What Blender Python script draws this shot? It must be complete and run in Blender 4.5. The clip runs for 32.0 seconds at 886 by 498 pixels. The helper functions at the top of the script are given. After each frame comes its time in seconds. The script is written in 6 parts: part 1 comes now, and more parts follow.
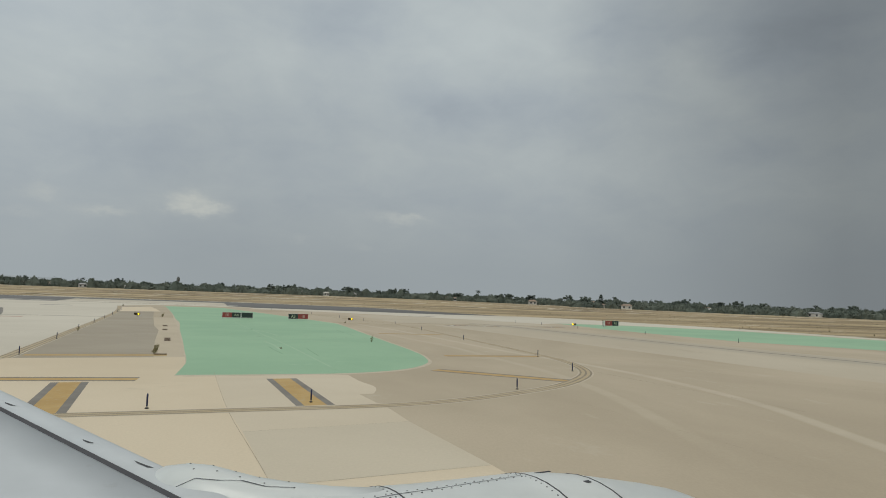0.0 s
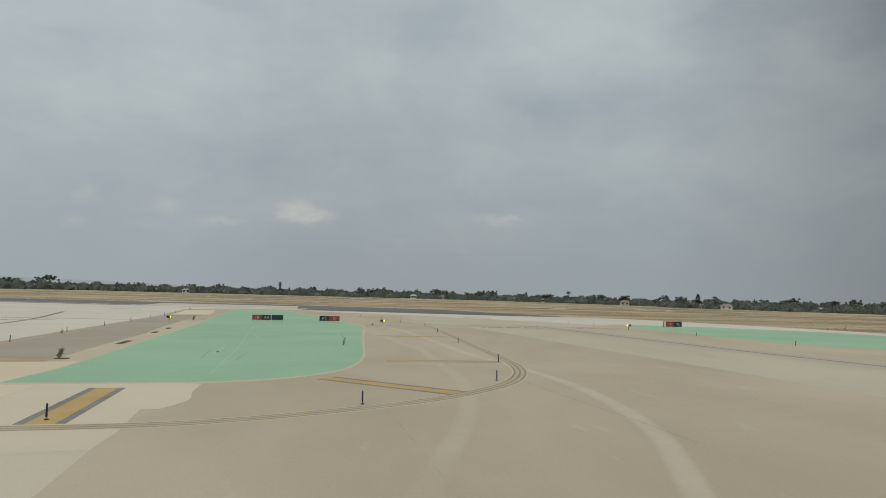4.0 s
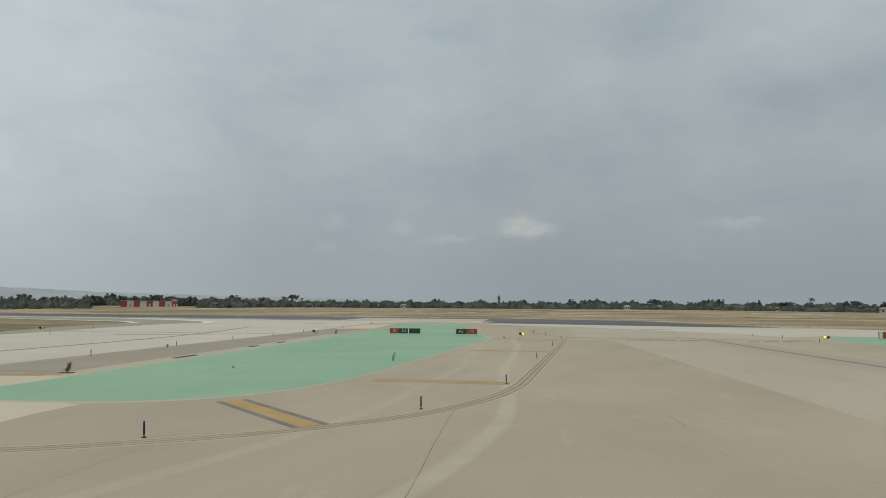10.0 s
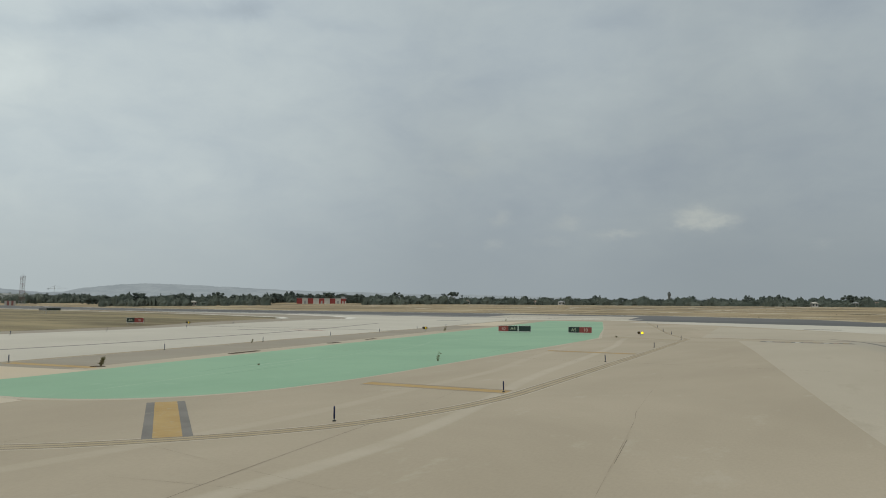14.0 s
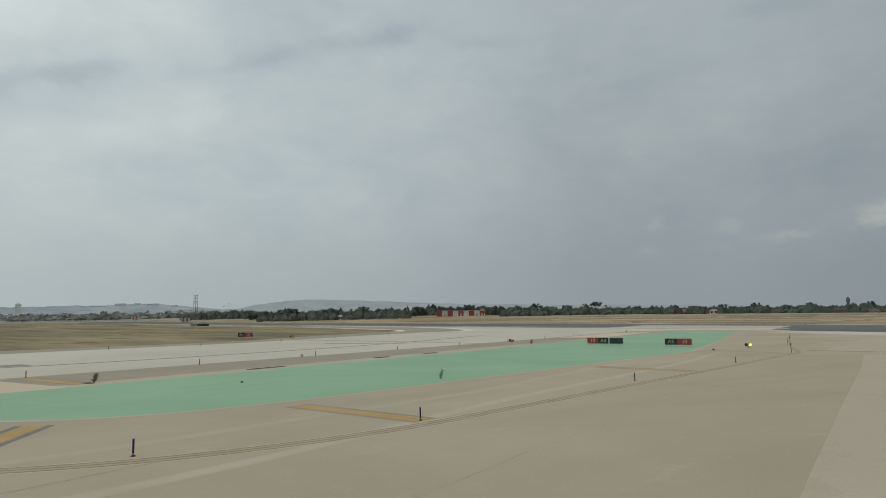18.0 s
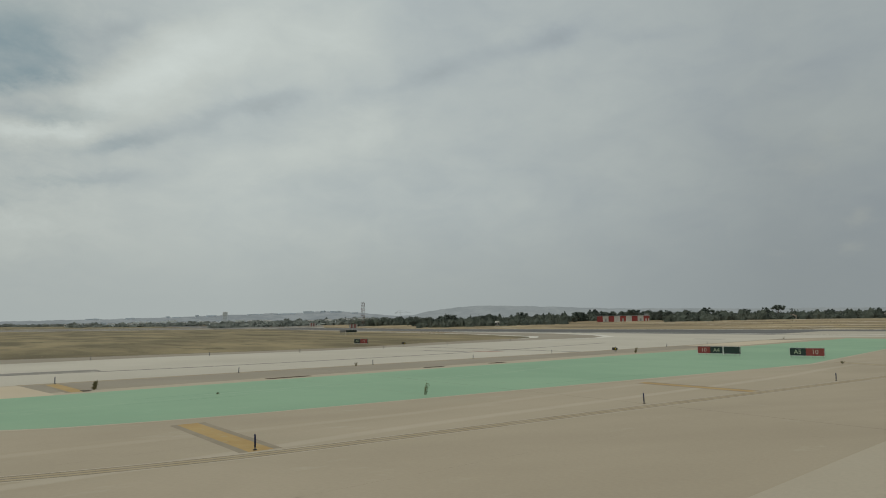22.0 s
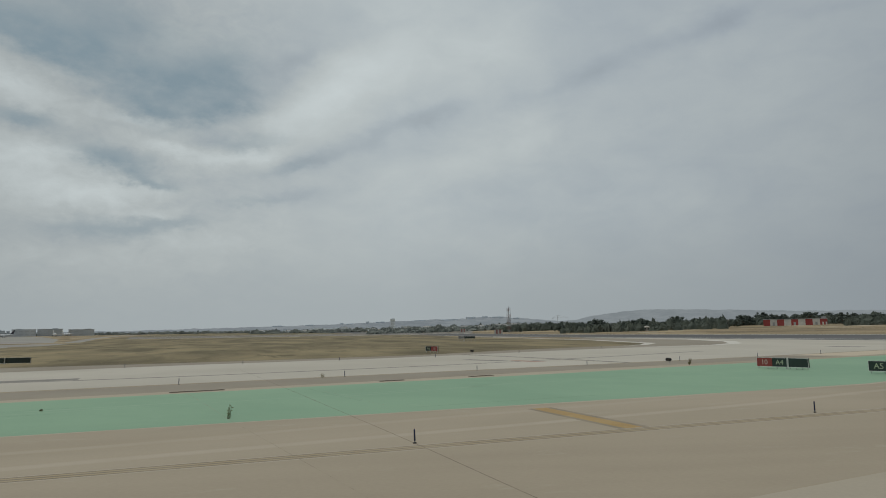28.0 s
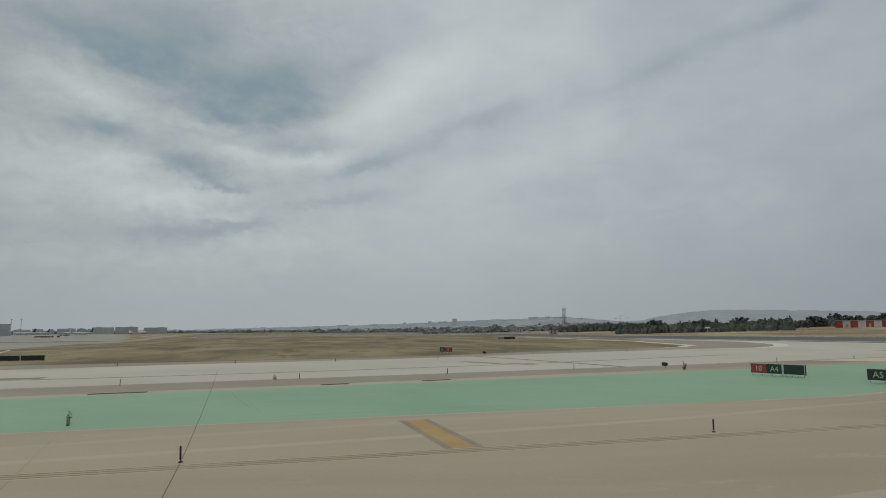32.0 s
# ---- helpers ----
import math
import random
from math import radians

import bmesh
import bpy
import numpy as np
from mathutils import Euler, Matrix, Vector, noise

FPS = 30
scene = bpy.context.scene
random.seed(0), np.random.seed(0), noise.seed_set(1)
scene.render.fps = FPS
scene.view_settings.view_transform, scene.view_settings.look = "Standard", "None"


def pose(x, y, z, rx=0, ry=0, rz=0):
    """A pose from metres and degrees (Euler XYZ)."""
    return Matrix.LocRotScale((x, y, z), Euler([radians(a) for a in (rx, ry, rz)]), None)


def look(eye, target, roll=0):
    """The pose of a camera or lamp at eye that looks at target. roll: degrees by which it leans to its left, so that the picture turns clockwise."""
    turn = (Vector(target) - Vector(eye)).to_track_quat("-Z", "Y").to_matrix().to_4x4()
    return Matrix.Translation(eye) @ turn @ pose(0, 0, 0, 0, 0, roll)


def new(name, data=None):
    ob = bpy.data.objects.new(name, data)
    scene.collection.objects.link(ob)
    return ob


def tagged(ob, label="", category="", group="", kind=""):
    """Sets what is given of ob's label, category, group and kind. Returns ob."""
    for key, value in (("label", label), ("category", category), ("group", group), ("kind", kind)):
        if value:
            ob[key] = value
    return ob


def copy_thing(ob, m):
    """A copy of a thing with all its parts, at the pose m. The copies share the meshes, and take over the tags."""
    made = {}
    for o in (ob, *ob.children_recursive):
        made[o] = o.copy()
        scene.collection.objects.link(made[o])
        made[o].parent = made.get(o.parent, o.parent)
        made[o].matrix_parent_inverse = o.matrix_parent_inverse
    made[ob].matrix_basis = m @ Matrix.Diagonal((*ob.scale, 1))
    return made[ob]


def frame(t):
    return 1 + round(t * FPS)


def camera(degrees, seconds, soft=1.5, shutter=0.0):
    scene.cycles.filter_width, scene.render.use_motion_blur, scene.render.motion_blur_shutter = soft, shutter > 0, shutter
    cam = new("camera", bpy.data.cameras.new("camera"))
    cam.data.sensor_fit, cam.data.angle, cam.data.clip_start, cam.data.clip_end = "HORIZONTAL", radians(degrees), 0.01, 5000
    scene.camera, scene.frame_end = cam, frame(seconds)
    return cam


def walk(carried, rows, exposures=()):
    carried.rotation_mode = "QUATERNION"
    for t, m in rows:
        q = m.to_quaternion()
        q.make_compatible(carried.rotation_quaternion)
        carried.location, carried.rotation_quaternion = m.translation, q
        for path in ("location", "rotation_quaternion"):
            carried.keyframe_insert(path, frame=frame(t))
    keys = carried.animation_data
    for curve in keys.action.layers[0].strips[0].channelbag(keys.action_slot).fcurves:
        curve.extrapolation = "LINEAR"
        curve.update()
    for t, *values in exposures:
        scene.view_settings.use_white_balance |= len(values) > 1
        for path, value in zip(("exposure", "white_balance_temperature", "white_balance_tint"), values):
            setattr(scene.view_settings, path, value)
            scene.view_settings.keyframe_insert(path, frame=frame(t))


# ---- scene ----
from mathutils import geometry

cam = camera(67.83, 32.0, soft=0.95)

# seconds, x, y, pitch, roll, yaw; the eye stays at one height
EYE = 3.7
PATH = [
    (0.0, -12.46, -7.60, 4.52, -1.95, -10.98),
    (0.5, -11.04, -7.11, 4.34, -1.81, -9.99),
    (1.0, -9.62, -6.61, 4.84, -1.47, -8.64),
    (1.5, -8.23, -6.10, 4.25, -2.00, -8.12),
    (2.0, -6.88, -5.57, 4.16, -2.14, -7.13),
    (2.5, -5.57, -5.02, 3.89, -1.90, -6.01),
    (3.0, -4.30, -4.48, 4.08, -1.82, -4.76),
    (3.5, -3.09, -3.93, 4.51, -1.58, -3.54),
    (5.5, 1.53, -1.75, 4.31, -1.44, 1.38),
    (6.0, 2.60, -1.18, 4.38, -1.41, 2.90),
    (6.5, 3.63, -0.58, 4.40, -1.11, 4.70),
    (7.0, 4.63, 0.04, 4.09, -1.30, 6.11),
    (7.5, 5.61, 0.69, 4.25, -1.14, 7.91),
    (8.0, 6.57, 1.36, 3.70, -1.31, 9.78),
    (8.5, 7.51, 2.06, 4.52, -0.67, 11.42),
    (9.0, 8.41, 2.79, 4.62, -0.75, 12.94),
    (9.5, 9.28, 3.53, 5.23, -0.21, 15.17),
    (10.0, 10.13, 4.30, 5.26, -0.38, 17.10),
    (10.5, 10.95, 5.10, 5.04, -0.64, 18.69),
    (11.0, 11.76, 5.94, 4.05, -1.10, 20.38),
    (11.5, 12.55, 6.80, 4.56, -0.81, 22.50),
    (12.0, 13.31, 7.67, 5.27, -0.39, 24.51),
    (12.5, 14.05, 8.58, 5.43, -0.28, 26.28),
    (13.0, 14.77, 9.53, 5.20, -0.19, 27.94),
    (13.5, 15.46, 10.52, 5.00, -0.36, 29.73),
    (14.0, 16.14, 11.55, 4.90, -0.44, 31.58),
    (14.5, 16.79, 12.63, 4.92, -0.29, 33.42),
    (16.5, 19.27, 17.14, 5.40, -0.22, 39.16),
    (17.0, 19.85, 18.32, 4.94, -0.04, 41.29),
    (17.5, 20.40, 19.55, 5.53, 0.26, 43.01),
    (18.0, 20.91, 20.80, 5.90, 0.40, 44.56),
    (18.5, 21.38, 22.08, 6.23, 0.59, 47.17),
    (19.0, 21.82, 23.39, 5.73, 0.05, 49.01),
    (19.5, 22.22, 24.75, 6.27, 0.25, 51.08),
    (20.0, 22.59, 26.14, 6.57, 0.52, 52.88),
    (20.5, 22.91, 27.56, 6.56, 0.80, 54.53),
    (21.0, 23.20, 29.00, 6.91, 0.81, 55.99),
    (21.5, 23.47, 30.47, 6.37, 0.74, 57.62),
    (22.0, 23.70, 31.97, 6.52, 0.61, 59.23),
    (22.5, 23.90, 33.51, 6.13, 0.46, 60.90),
    (23.0, 24.08, 35.07, 6.70, 0.82, 62.59),
    (23.5, 24.23, 36.64, 7.05, 1.02, 63.78),
    (24.0, 24.36, 38.22, 7.10, 1.16, 65.20),
    (24.5, 24.44, 39.79, 7.19, 1.21, 66.35),
    (25.0, 24.46, 41.38, 6.69, 1.07, 67.79),
    (25.5, 24.44, 42.96, 6.63, 0.94, 68.64),
    (26.0, 24.39, 44.49, 6.21, 0.82, 70.31),
    (26.5, 24.31, 45.94, 6.39, 0.97, 71.15),
    (28.5, 23.93, 51.34, 6.80, 0.76, 74.15),
    (29.0, 23.81, 52.63, 6.23, 0.81, 74.78),
    (29.5, 23.67, 53.86, 6.36, 0.90, 75.18),
    (30.0, 23.53, 55.03, 5.13, -0.03, 76.62),
    (30.5, 23.39, 56.15, 6.14, 0.50, 77.73),
    (31.0, 23.25, 57.21, 5.69, 0.25, 78.68),
    (31.5, 23.11, 58.26, 5.48, -0.08, 78.45),
    (32.0, 22.98, 59.30, 7.21, 0.55, 78.84),
]
EXPOSURES = [(0.0, -0.06, 6560, 7), (6.0, -0.09, 6460, 6), (13.0, -0.18, 6400, 5.5), (17.0, -0.28, 6400, 5.5), (19.0, -0.40, 6420, 4.5), (20.0, -0.45, 6760, 4), (21.5, -0.47, 6760, 4), (23.0, -0.51, 6400, 6), (26.0, -0.56, 6380, 7.5), (32.0, -0.56, 6370, 7.5)]
walk(cam, [(t, pose(x, y, EYE, 90 + pitch, roll, yaw)) for t, x, y, pitch, roll, yaw in PATH], EXPOSURES)

# ---- world and sun: thin bright overcast ----
SUN_ELEVATION, SUN_AZIMUTH = 52.0, 205.0
world = bpy.data.worlds.new("overcast_sky")
scene.world = world
world.use_nodes = True


class Nodes:
    """Short hand for building node trees."""

    def __init__(self, tree):
        self.tree = tree
        tree.nodes.clear()

    def add(self, kind, ins=(), operation="", clamp=False):
        n = self.tree.nodes.new(kind)
        if operation:
            n.operation = operation
        if clamp:
            n.use_clamp = True
        for key, value in dict(ins).items():
            if isinstance(value, bpy.types.NodeSocket):
                self.tree.links.new(value, n.inputs[key])
            else:
                n.inputs[key].default_value = value
        return n

    def math(self, op, a, b=0.0, clamp=False):
        n = self.add("ShaderNodeMath", {0: a, 1: b}, op, clamp)
        return n.outputs[0]

    def vmath(self, op, a, b):
        return self.add("ShaderNodeVectorMath", {0: a, 1: b}, op).outputs[0]

    def noise(self, vector, scale, detail=4.0, rough=0.55, warp=0.0):
        n = self.add("ShaderNodeTexNoise", {"Vector": vector, "Scale": scale, "Detail": detail, "Roughness": rough, "Distortion": warp})
        return n.outputs["Fac"]

    def ramp(self, fac, low, high):
        n = self.add("ShaderNodeMapRange", {"Value": fac, "From Min": low, "From Max": high})
        n.interpolation_type = "SMOOTHSTEP"
        return n.outputs[0]

    def mix(self, fac, a, b, blend="MIX"):
        n = self.add("ShaderNodeMix")
        n.data_type, n.blend_type = "RGBA", blend
        for key, value in ((0, fac), (6, a), (7, b)):
            if isinstance(value, bpy.types.NodeSocket):
                self.tree.links.new(value, n.inputs[key])
            else:
                n.inputs[key].default_value = value if key == 0 else (*value, 1.0)
        return n.outputs[2]


# brightness of the overcast by azimuth (degrees, to the left of north) at three elevations: 2, 11 and 22 degrees
# below -30 the darkening at the window's edge is put into the values
VEIL = ((-180, 0.42, 0.50, 0.56), (-60, 0.22, 0.25, 0.25), (-42, 0.22, 0.25, 0.24), (-30, 0.312, 0.350, 0.356), (-20, 0.356, 0.418, 0.468), (-10, 0.360, 0.425, 0.490), (0, 0.355, 0.425, 0.475), (10, 0.360, 0.420, 0.470), (20, 0.395, 0.455, 0.520),
        (32, 0.400, 0.460, 0.520), (45, 0.480, 0.560, 0.590), (56, 0.520, 0.640, 0.640), (66, 0.550, 0.675, 0.690), (77, 0.595, 0.700, 0.715), (90, 0.590, 0.650, 0.640), (102, 0.580, 0.615, 0.565), (115, 0.540, 0.555, 0.535), (180, 0.42, 0.50, 0.56))
# soft cloud banks: azimuth, elevation, half width, half height (degrees), tilt, share by which they are lighter (+) or darker (-)
BANKS = ((-1.0, 23.0, 5.0, 2.6, 0, -0.13), (-16.0, 23.5, 9.0, 3.6, 0, 0.10), (-19.0, 16.4, 5.0, 2.0, 0, -0.10), (-27.5, 22.0, 4.0, 2.4, 30, -0.14), (-32.0, 19.0, 5.0, 2.0, 35, 0.16), (-39.0, 21.5, 6.0, 3.2, 0, -0.16), (-26.0, 11.0, 7.0, 2.4, 0, 0.06),
         (14.0, 17.0, 9.0, 3.2, 0, 0.05), (27.0, 22.0, 8.0, 2.6, 0, 0.05), (12.0, 11.9, 9.0, 1.5, 0, -0.05), (20.0, 14.6, 8.0, 1.6, 6, 0.03), (34.0, 14.0, 7.0, 2.0, 0, 0.03), (74.8, 22.8, 8.0, 2.2, -14, 0.07), (66.8, 15.5, 10.0, 1.8, -14, 0.06), (70.8, 15.2, 8.0, 1.8, -20, 0.07),
         (84.4, 19.4, 8.5, 2.2, -33, 0.16), (86.5, 22.3, 4.0, 1.2, -30, -0.10), (100.0, 6.0, 14.0, 2.4, 0, 0.05), (86.0, 8.0, 8.0, 2.4, 0, 0.03), (36.0, 20.0, 4.0, 3.0, 0, -0.03))
# drawn-out streaks
STREAKS = ((82.0, 15.6, 6.0, 0.75, -21, -0.16), (74.6, 18.5, 3.6, 0.7, -17, -0.20), (64.4, 20.0, 4.6, 0.65, -14, -0.11), (55.0, 22.4, 6.0, 0.9, -14, -0.14), (48.5, 24.0, 3.2, 0.6, -8, -0.20), (41.5, 23.4, 3.0, 0.5, 4, -0.09), (86.5, 11.7, 2.4, 0.5, -10, -0.11), (86.0, 22.3, 2.6, 1.4, 0, -0.10),
           (69.5, 12.2, 3.2, 0.6, -10, -0.05), (60.9, 11.5, 1.2, 0.4, -20, -0.05), (16.0, 23.5, 2.6, 1.0, 0, -0.13), (-7.7, 17.8, 2.2, 1.2, 0, -0.10), (-11.8, 16.0, 2.4, 1.6, 0, -0.13), (-10.0, 16.3, 1.8, 1.2, 0, -0.10), (-36.8, 12.5, 2.4, 0.9, 0, -0.10), (3.0, 20.0, 4.0, 1.4, 10, 0.08), (-22.0, 13.2, 5.0, 1.4, 0, 0.07), (21.0, 18.0, 4.0, 1.2, 0, 0.06), (90.4, 16.1, 2.2, 0.55, -6, -0.18), (86.3, 14.2, 4.0, 0.5, -14, -0.14), (87.7, 11.3, 3.4, 0.5, -8, -0.10), (71.8, 12.6, 4.0, 0.6, -14, -0.06), (106.4, 15.9, 2.6, 0.9, -4, -0.20), (103.0, 15.4, 1.6, 0.5, -20, -0.10))
# torn bright edges of the western clouds
WISPS = ((108.0, 18.4, 4.6, 1.3, 16, 0.34), (110.0, 12.4, 6.0, 2.6, 0, 0.20), (105.4, 13.6, 2.8, 0.9, -6, 0.22), (103.2, 10.7, 3.4, 1.2, 8, 0.22), (99.3, 16.9, 2.4, 0.45, 6, 0.26), (95.9, 14.9, 2.6, 0.55, 10, 0.26), (90.8, 14.6, 3.4, 0.5, -10, 0.15), (99.3, 11.3, 3.2, 0.9, 0, 0.20), (98.0, 9.5, 2.6, 0.4, -6, 0.14),
         (86.0, 18.4, 6.5, 1.0, -32, 0.10), (94.0, 7.6, 5.0, 0.7, 0, 0.07), (104.0, 6.0, 9.0, 0.8, 0, 0.06))
# thin places with blue sky behind
GAPS = ((98.2, 20.0, 6.6, 2.1, 12, 1.05), (94.4, 18.9, 4.8, 1.5, -14, 0.95), (104.4, 21.8, 5.0, 1.5, 12, 0.95), (109.0, 22.6, 4.0, 1.0, 14, 0.7), (92.4, 21.6, 3.6, 1.8, -32, 0.72), (100.6, 24.4, 6.0, 1.6, 8, 0.8), (106.6, 16.0, 2.8, 0.7, 4, 0.85), (100.3, 13.8, 3.0, 0.9, 8, 1.1),
        (97.4, 12.2, 2.0, 0.5, 10, 0.75), (90.0, 15.9, 2.8, 0.55, -8, 0.55), (86.0, 14.2, 3.2, 0.5, -14, 0.5), (89.7, 11.0, 3.0, 0.45, -6, 0.55), (101.4, 8.2, 4.2, 0.9, -2, 0.7), (95.7, 9.0, 2.8, 0.55, -10, 0.55))
# small cumulus puffs low in the sky
PUFFS = ((10.4, 7.3, 1.7, 0.9, 0, 1.2), (9.3, 6.95, 2.2, 0.5, 0, 0.8), (-6.3, 7.0, 2.2, 0.5, 4, 0.72), (-8.2, 7.2, 1.1, 0.34, 0, 0.5), (17.1, 6.1, 2.4, 0.45, 0, 0.52), (21.6, 6.9, 1.5, 0.5, 0, 0.46), (26.6, 7.4, 1.0, 0.75, 0, 0.62), (27.1, 5.4, 0.9, 0.55, 0, 0.52), (22.4, 5.5, 1.5, 0.35, 0, 0.40),
         (32.2, 5.2, 0.8, 0.3, 0, 0.36), (20.5, 7.4, 1.3, 0.7, 0, 0.42), (29.8, 11.7, 1.6, 1.0, 0, 0.50), (28.0, 13.6, 0.9, 0.8, 0, 0.48), (1.6, 4.95, 1.0, 0.34, 0, 0.42), (-3.9, 4.5, 0.9, 0.3, 0, 0.34), (100.0, 9.4, 0.7, 0.2, 0, 0.5), (16.2, 6.1, 1.4, 0.3, 0, 0.3))


def build_sky():
    n = Nodes(world.node_tree)
    way = n.add("ShaderNodeTexCoord").outputs["Generated"]
    xyz = n.add("ShaderNodeSeparateXYZ", {0: way}).outputs
    up = n.math("MAXIMUM", xyz[2], 0.0)
    sky = n.add("ShaderNodeTexSky")
    sky.sky_type, sky.sun_disc, sky.air_density, sky.dust_density = "NISHITA", False, 1.2, 2.5
    sky.sun_elevation, sky.sun_rotation = radians(SUN_ELEVATION), radians(SUN_AZIMUTH)
    blue = n.mix(1.0, sky.outputs[0], (0.075, 0.075, 0.075), "MULTIPLY")
    # azimuth and elevation in degrees, frayed by noise
    around = n.math("MULTIPLY", n.math("ARCTAN2", n.math("MULTIPLY", xyz[0], -1.0), xyz[1]), 57.2958)
    over = n.math("MULTIPLY", n.math("ARCSINE", xyz[2]), 57.2958)
    drawn = n.vmath("MULTIPLY", way, (1.0, 1.0, 1.9))
    other = n.vmath("ADD", drawn, (5.0, 3.0, 1.0))

    def frayed(value, vector, scale, amount):
        return n.math("ADD", value, n.math("MULTIPLY", n.math("SUBTRACT", n.noise(vector, scale, 5.0, 0.6), 0.5), amount))

    def bank(rows, a0, e0):
        total = 0.0
        for a, e, wide, tall, tilt, strength in rows:
            c, s = math.cos(radians(tilt)), math.sin(radians(tilt))
            da, de = n.math("SUBTRACT", a0, a), n.math("SUBTRACT", e0, e)
            u = n.math("ADD", n.math("MULTIPLY", da, c / wide), n.math("MULTIPLY", de, s / wide))
            v = n.math("SUBTRACT", n.math("MULTIPLY", de, c / tall), n.math("MULTIPLY", da, s / tall))
            r = n.math("ADD", n.math("MULTIPLY", u, u), n.math("MULTIPLY", v, v))
            total = n.math("ADD", n.math("MULTIPLY", n.math("EXPONENT", n.math("MULTIPLY", r, -0.8)), strength), total)
        return total

    def level(column):
        node = n.add("ShaderNodeValToRGB", {0: n.math("MULTIPLY", n.math("ADD", around, 180.0), 1 / 360)})
        ramp = node.color_ramp
        while len(ramp.elements) < len(VEIL):
            ramp.elements.new(0.5)
        for mark, row in zip(ramp.elements, VEIL):
            mark.position = (row[0] + 180) / 360
        for mark, row in zip(ramp.elements, VEIL):
            mark.color = (row[column], row[column], row[column], 1.0)
        return node.outputs[0]

    soft_a, soft_e = frayed(around, drawn, 7.0, 8.0), frayed(over, other, 9.0, 3.4)
    mid_a, mid_e = frayed(around, drawn, 13.0, 5.0), frayed(over, other, 15.0, 2.1)
    rent_a, rent_e = frayed(frayed(around, drawn, 13.0, 2.4), drawn, 30.0, 3.2), frayed(frayed(over, other, 15.0, 1.0), other, 34.0, 1.5)
    crisp_a, crisp_e = frayed(around, drawn, 34.0, 3.0), frayed(over, other, 38.0, 1.5)
    # the even veil, drifts of cloud in it, then the banks and streaks
    veil = n.mix(n.ramp(over, 1.0, 12.0), level(1), level(2))
    veil = n.mix(n.ramp(over, 10.0, 23.0), veil, level(3))
    soft = n.noise(drawn, 5.0, 5.0, 0.52, 0.3)
    drift = n.math("ADD", n.math("MULTIPLY", n.math("SUBTRACT", soft, 0.5), 0.30), n.math("MULTIPLY", n.math("SUBTRACT", n.noise(other, 13.0, 6.0, 0.58, 0.5), 0.5), 0.16))
    rags = n.math("MULTIPLY", n.math("SUBTRACT", n.noise(other, 24.0, 6.0, 0.62, 0.6), 0.5), n.math("MULTIPLY", n.ramp(around, 80.0, 98.0), 0.34))
    drift = n.math("MULTIPLY", n.math("ADD", drift, rags), n.ramp(over, -1.0, 11.0))
    share = n.math("ADD", n.math("ADD", bank(BANKS, soft_a, soft_e), n.math("ADD", n.math("MULTIPLY", bank(STREAKS, mid_a, mid_e), 0.62), bank(WISPS, rent_a, rent_e))), n.math("ADD", drift, 1.0))
    west = n.ramp(n.math("MULTIPLY", xyz[0], -1.0), 0.52, 1.0)
    # darker cloud is bluer, brighter cloud is warmer
    cool = n.mix(west, (0.890, 1.0, 1.125), (0.900, 1.0, 1.068))
    warm = n.mix(west, (0.915, 1.0, 1.045), (0.935, 1.0, 1.005))
    chroma = n.mix(n.ramp(share, 0.84, 1.12), cool, warm)
    grey = n.add("ShaderNodeCombineColor", {0: share, 1: share, 2: share}).outputs[0]
    cover = n.mix(1.0, n.mix(1.0, veil, grey, "MULTIPLY"), chroma, "MULTIPLY")
    open_sky = n.math("MULTIPLY", n.ramp(bank(GAPS, rent_a, rent_e), 0.0, 1.35), n.math("ADD", n.math("MULTIPLY", n.noise(other, 17.0, 5.0, 0.6), 1.3), 0.18), True)
    cover = n.mix(open_sky, cover, n.mix(1.0, blue, (0.330, 0.425, 0.488), "LIGHTEN"))
    puff = n.math("MULTIPLY", n.math("MULTIPLY", n.ramp(bank(PUFFS, crisp_a, crisp_e), 0.0, 1.5), 0.9), n.math("ADD", n.noise(drawn, 60.0, 4.0, 0.6), 0.22), True)
    cover = n.mix(puff, cover, n.mix(west, (0.535, 0.550, 0.525), (0.78, 0.81, 0.80)))
    # brighter cloud overhead round the hidden sun
    crown = n.ramp(up, 0.45, 0.95)
    cover = n.mix(crown, cover, (0.83, 0.80, 0.735))
    out = n.add("ShaderNodeBackground", {"Color": cover, "Strength": 1.0})
    n.add("ShaderNodeOutputWorld", {0: out.outputs[0]})


build_sky()
sun = new("sun", bpy.data.lights.new("sun", "SUN"))
sun.data.energy, sun.data.angle, sun.data.color = 1.05, radians(18), (1.0, 0.955, 0.85)
a = radians(SUN_AZIMUTH)
sun.matrix_world = look((math.sin(a) * 100, math.cos(a) * 100, 100 * math.tan(radians(SUN_ELEVATION))), (0, 0, 0))


# ---- materials ----
def grey_of(n, v):
    return n.add("ShaderNodeCombineColor", {0: v, 1: v, 2: v}).outputs[0]


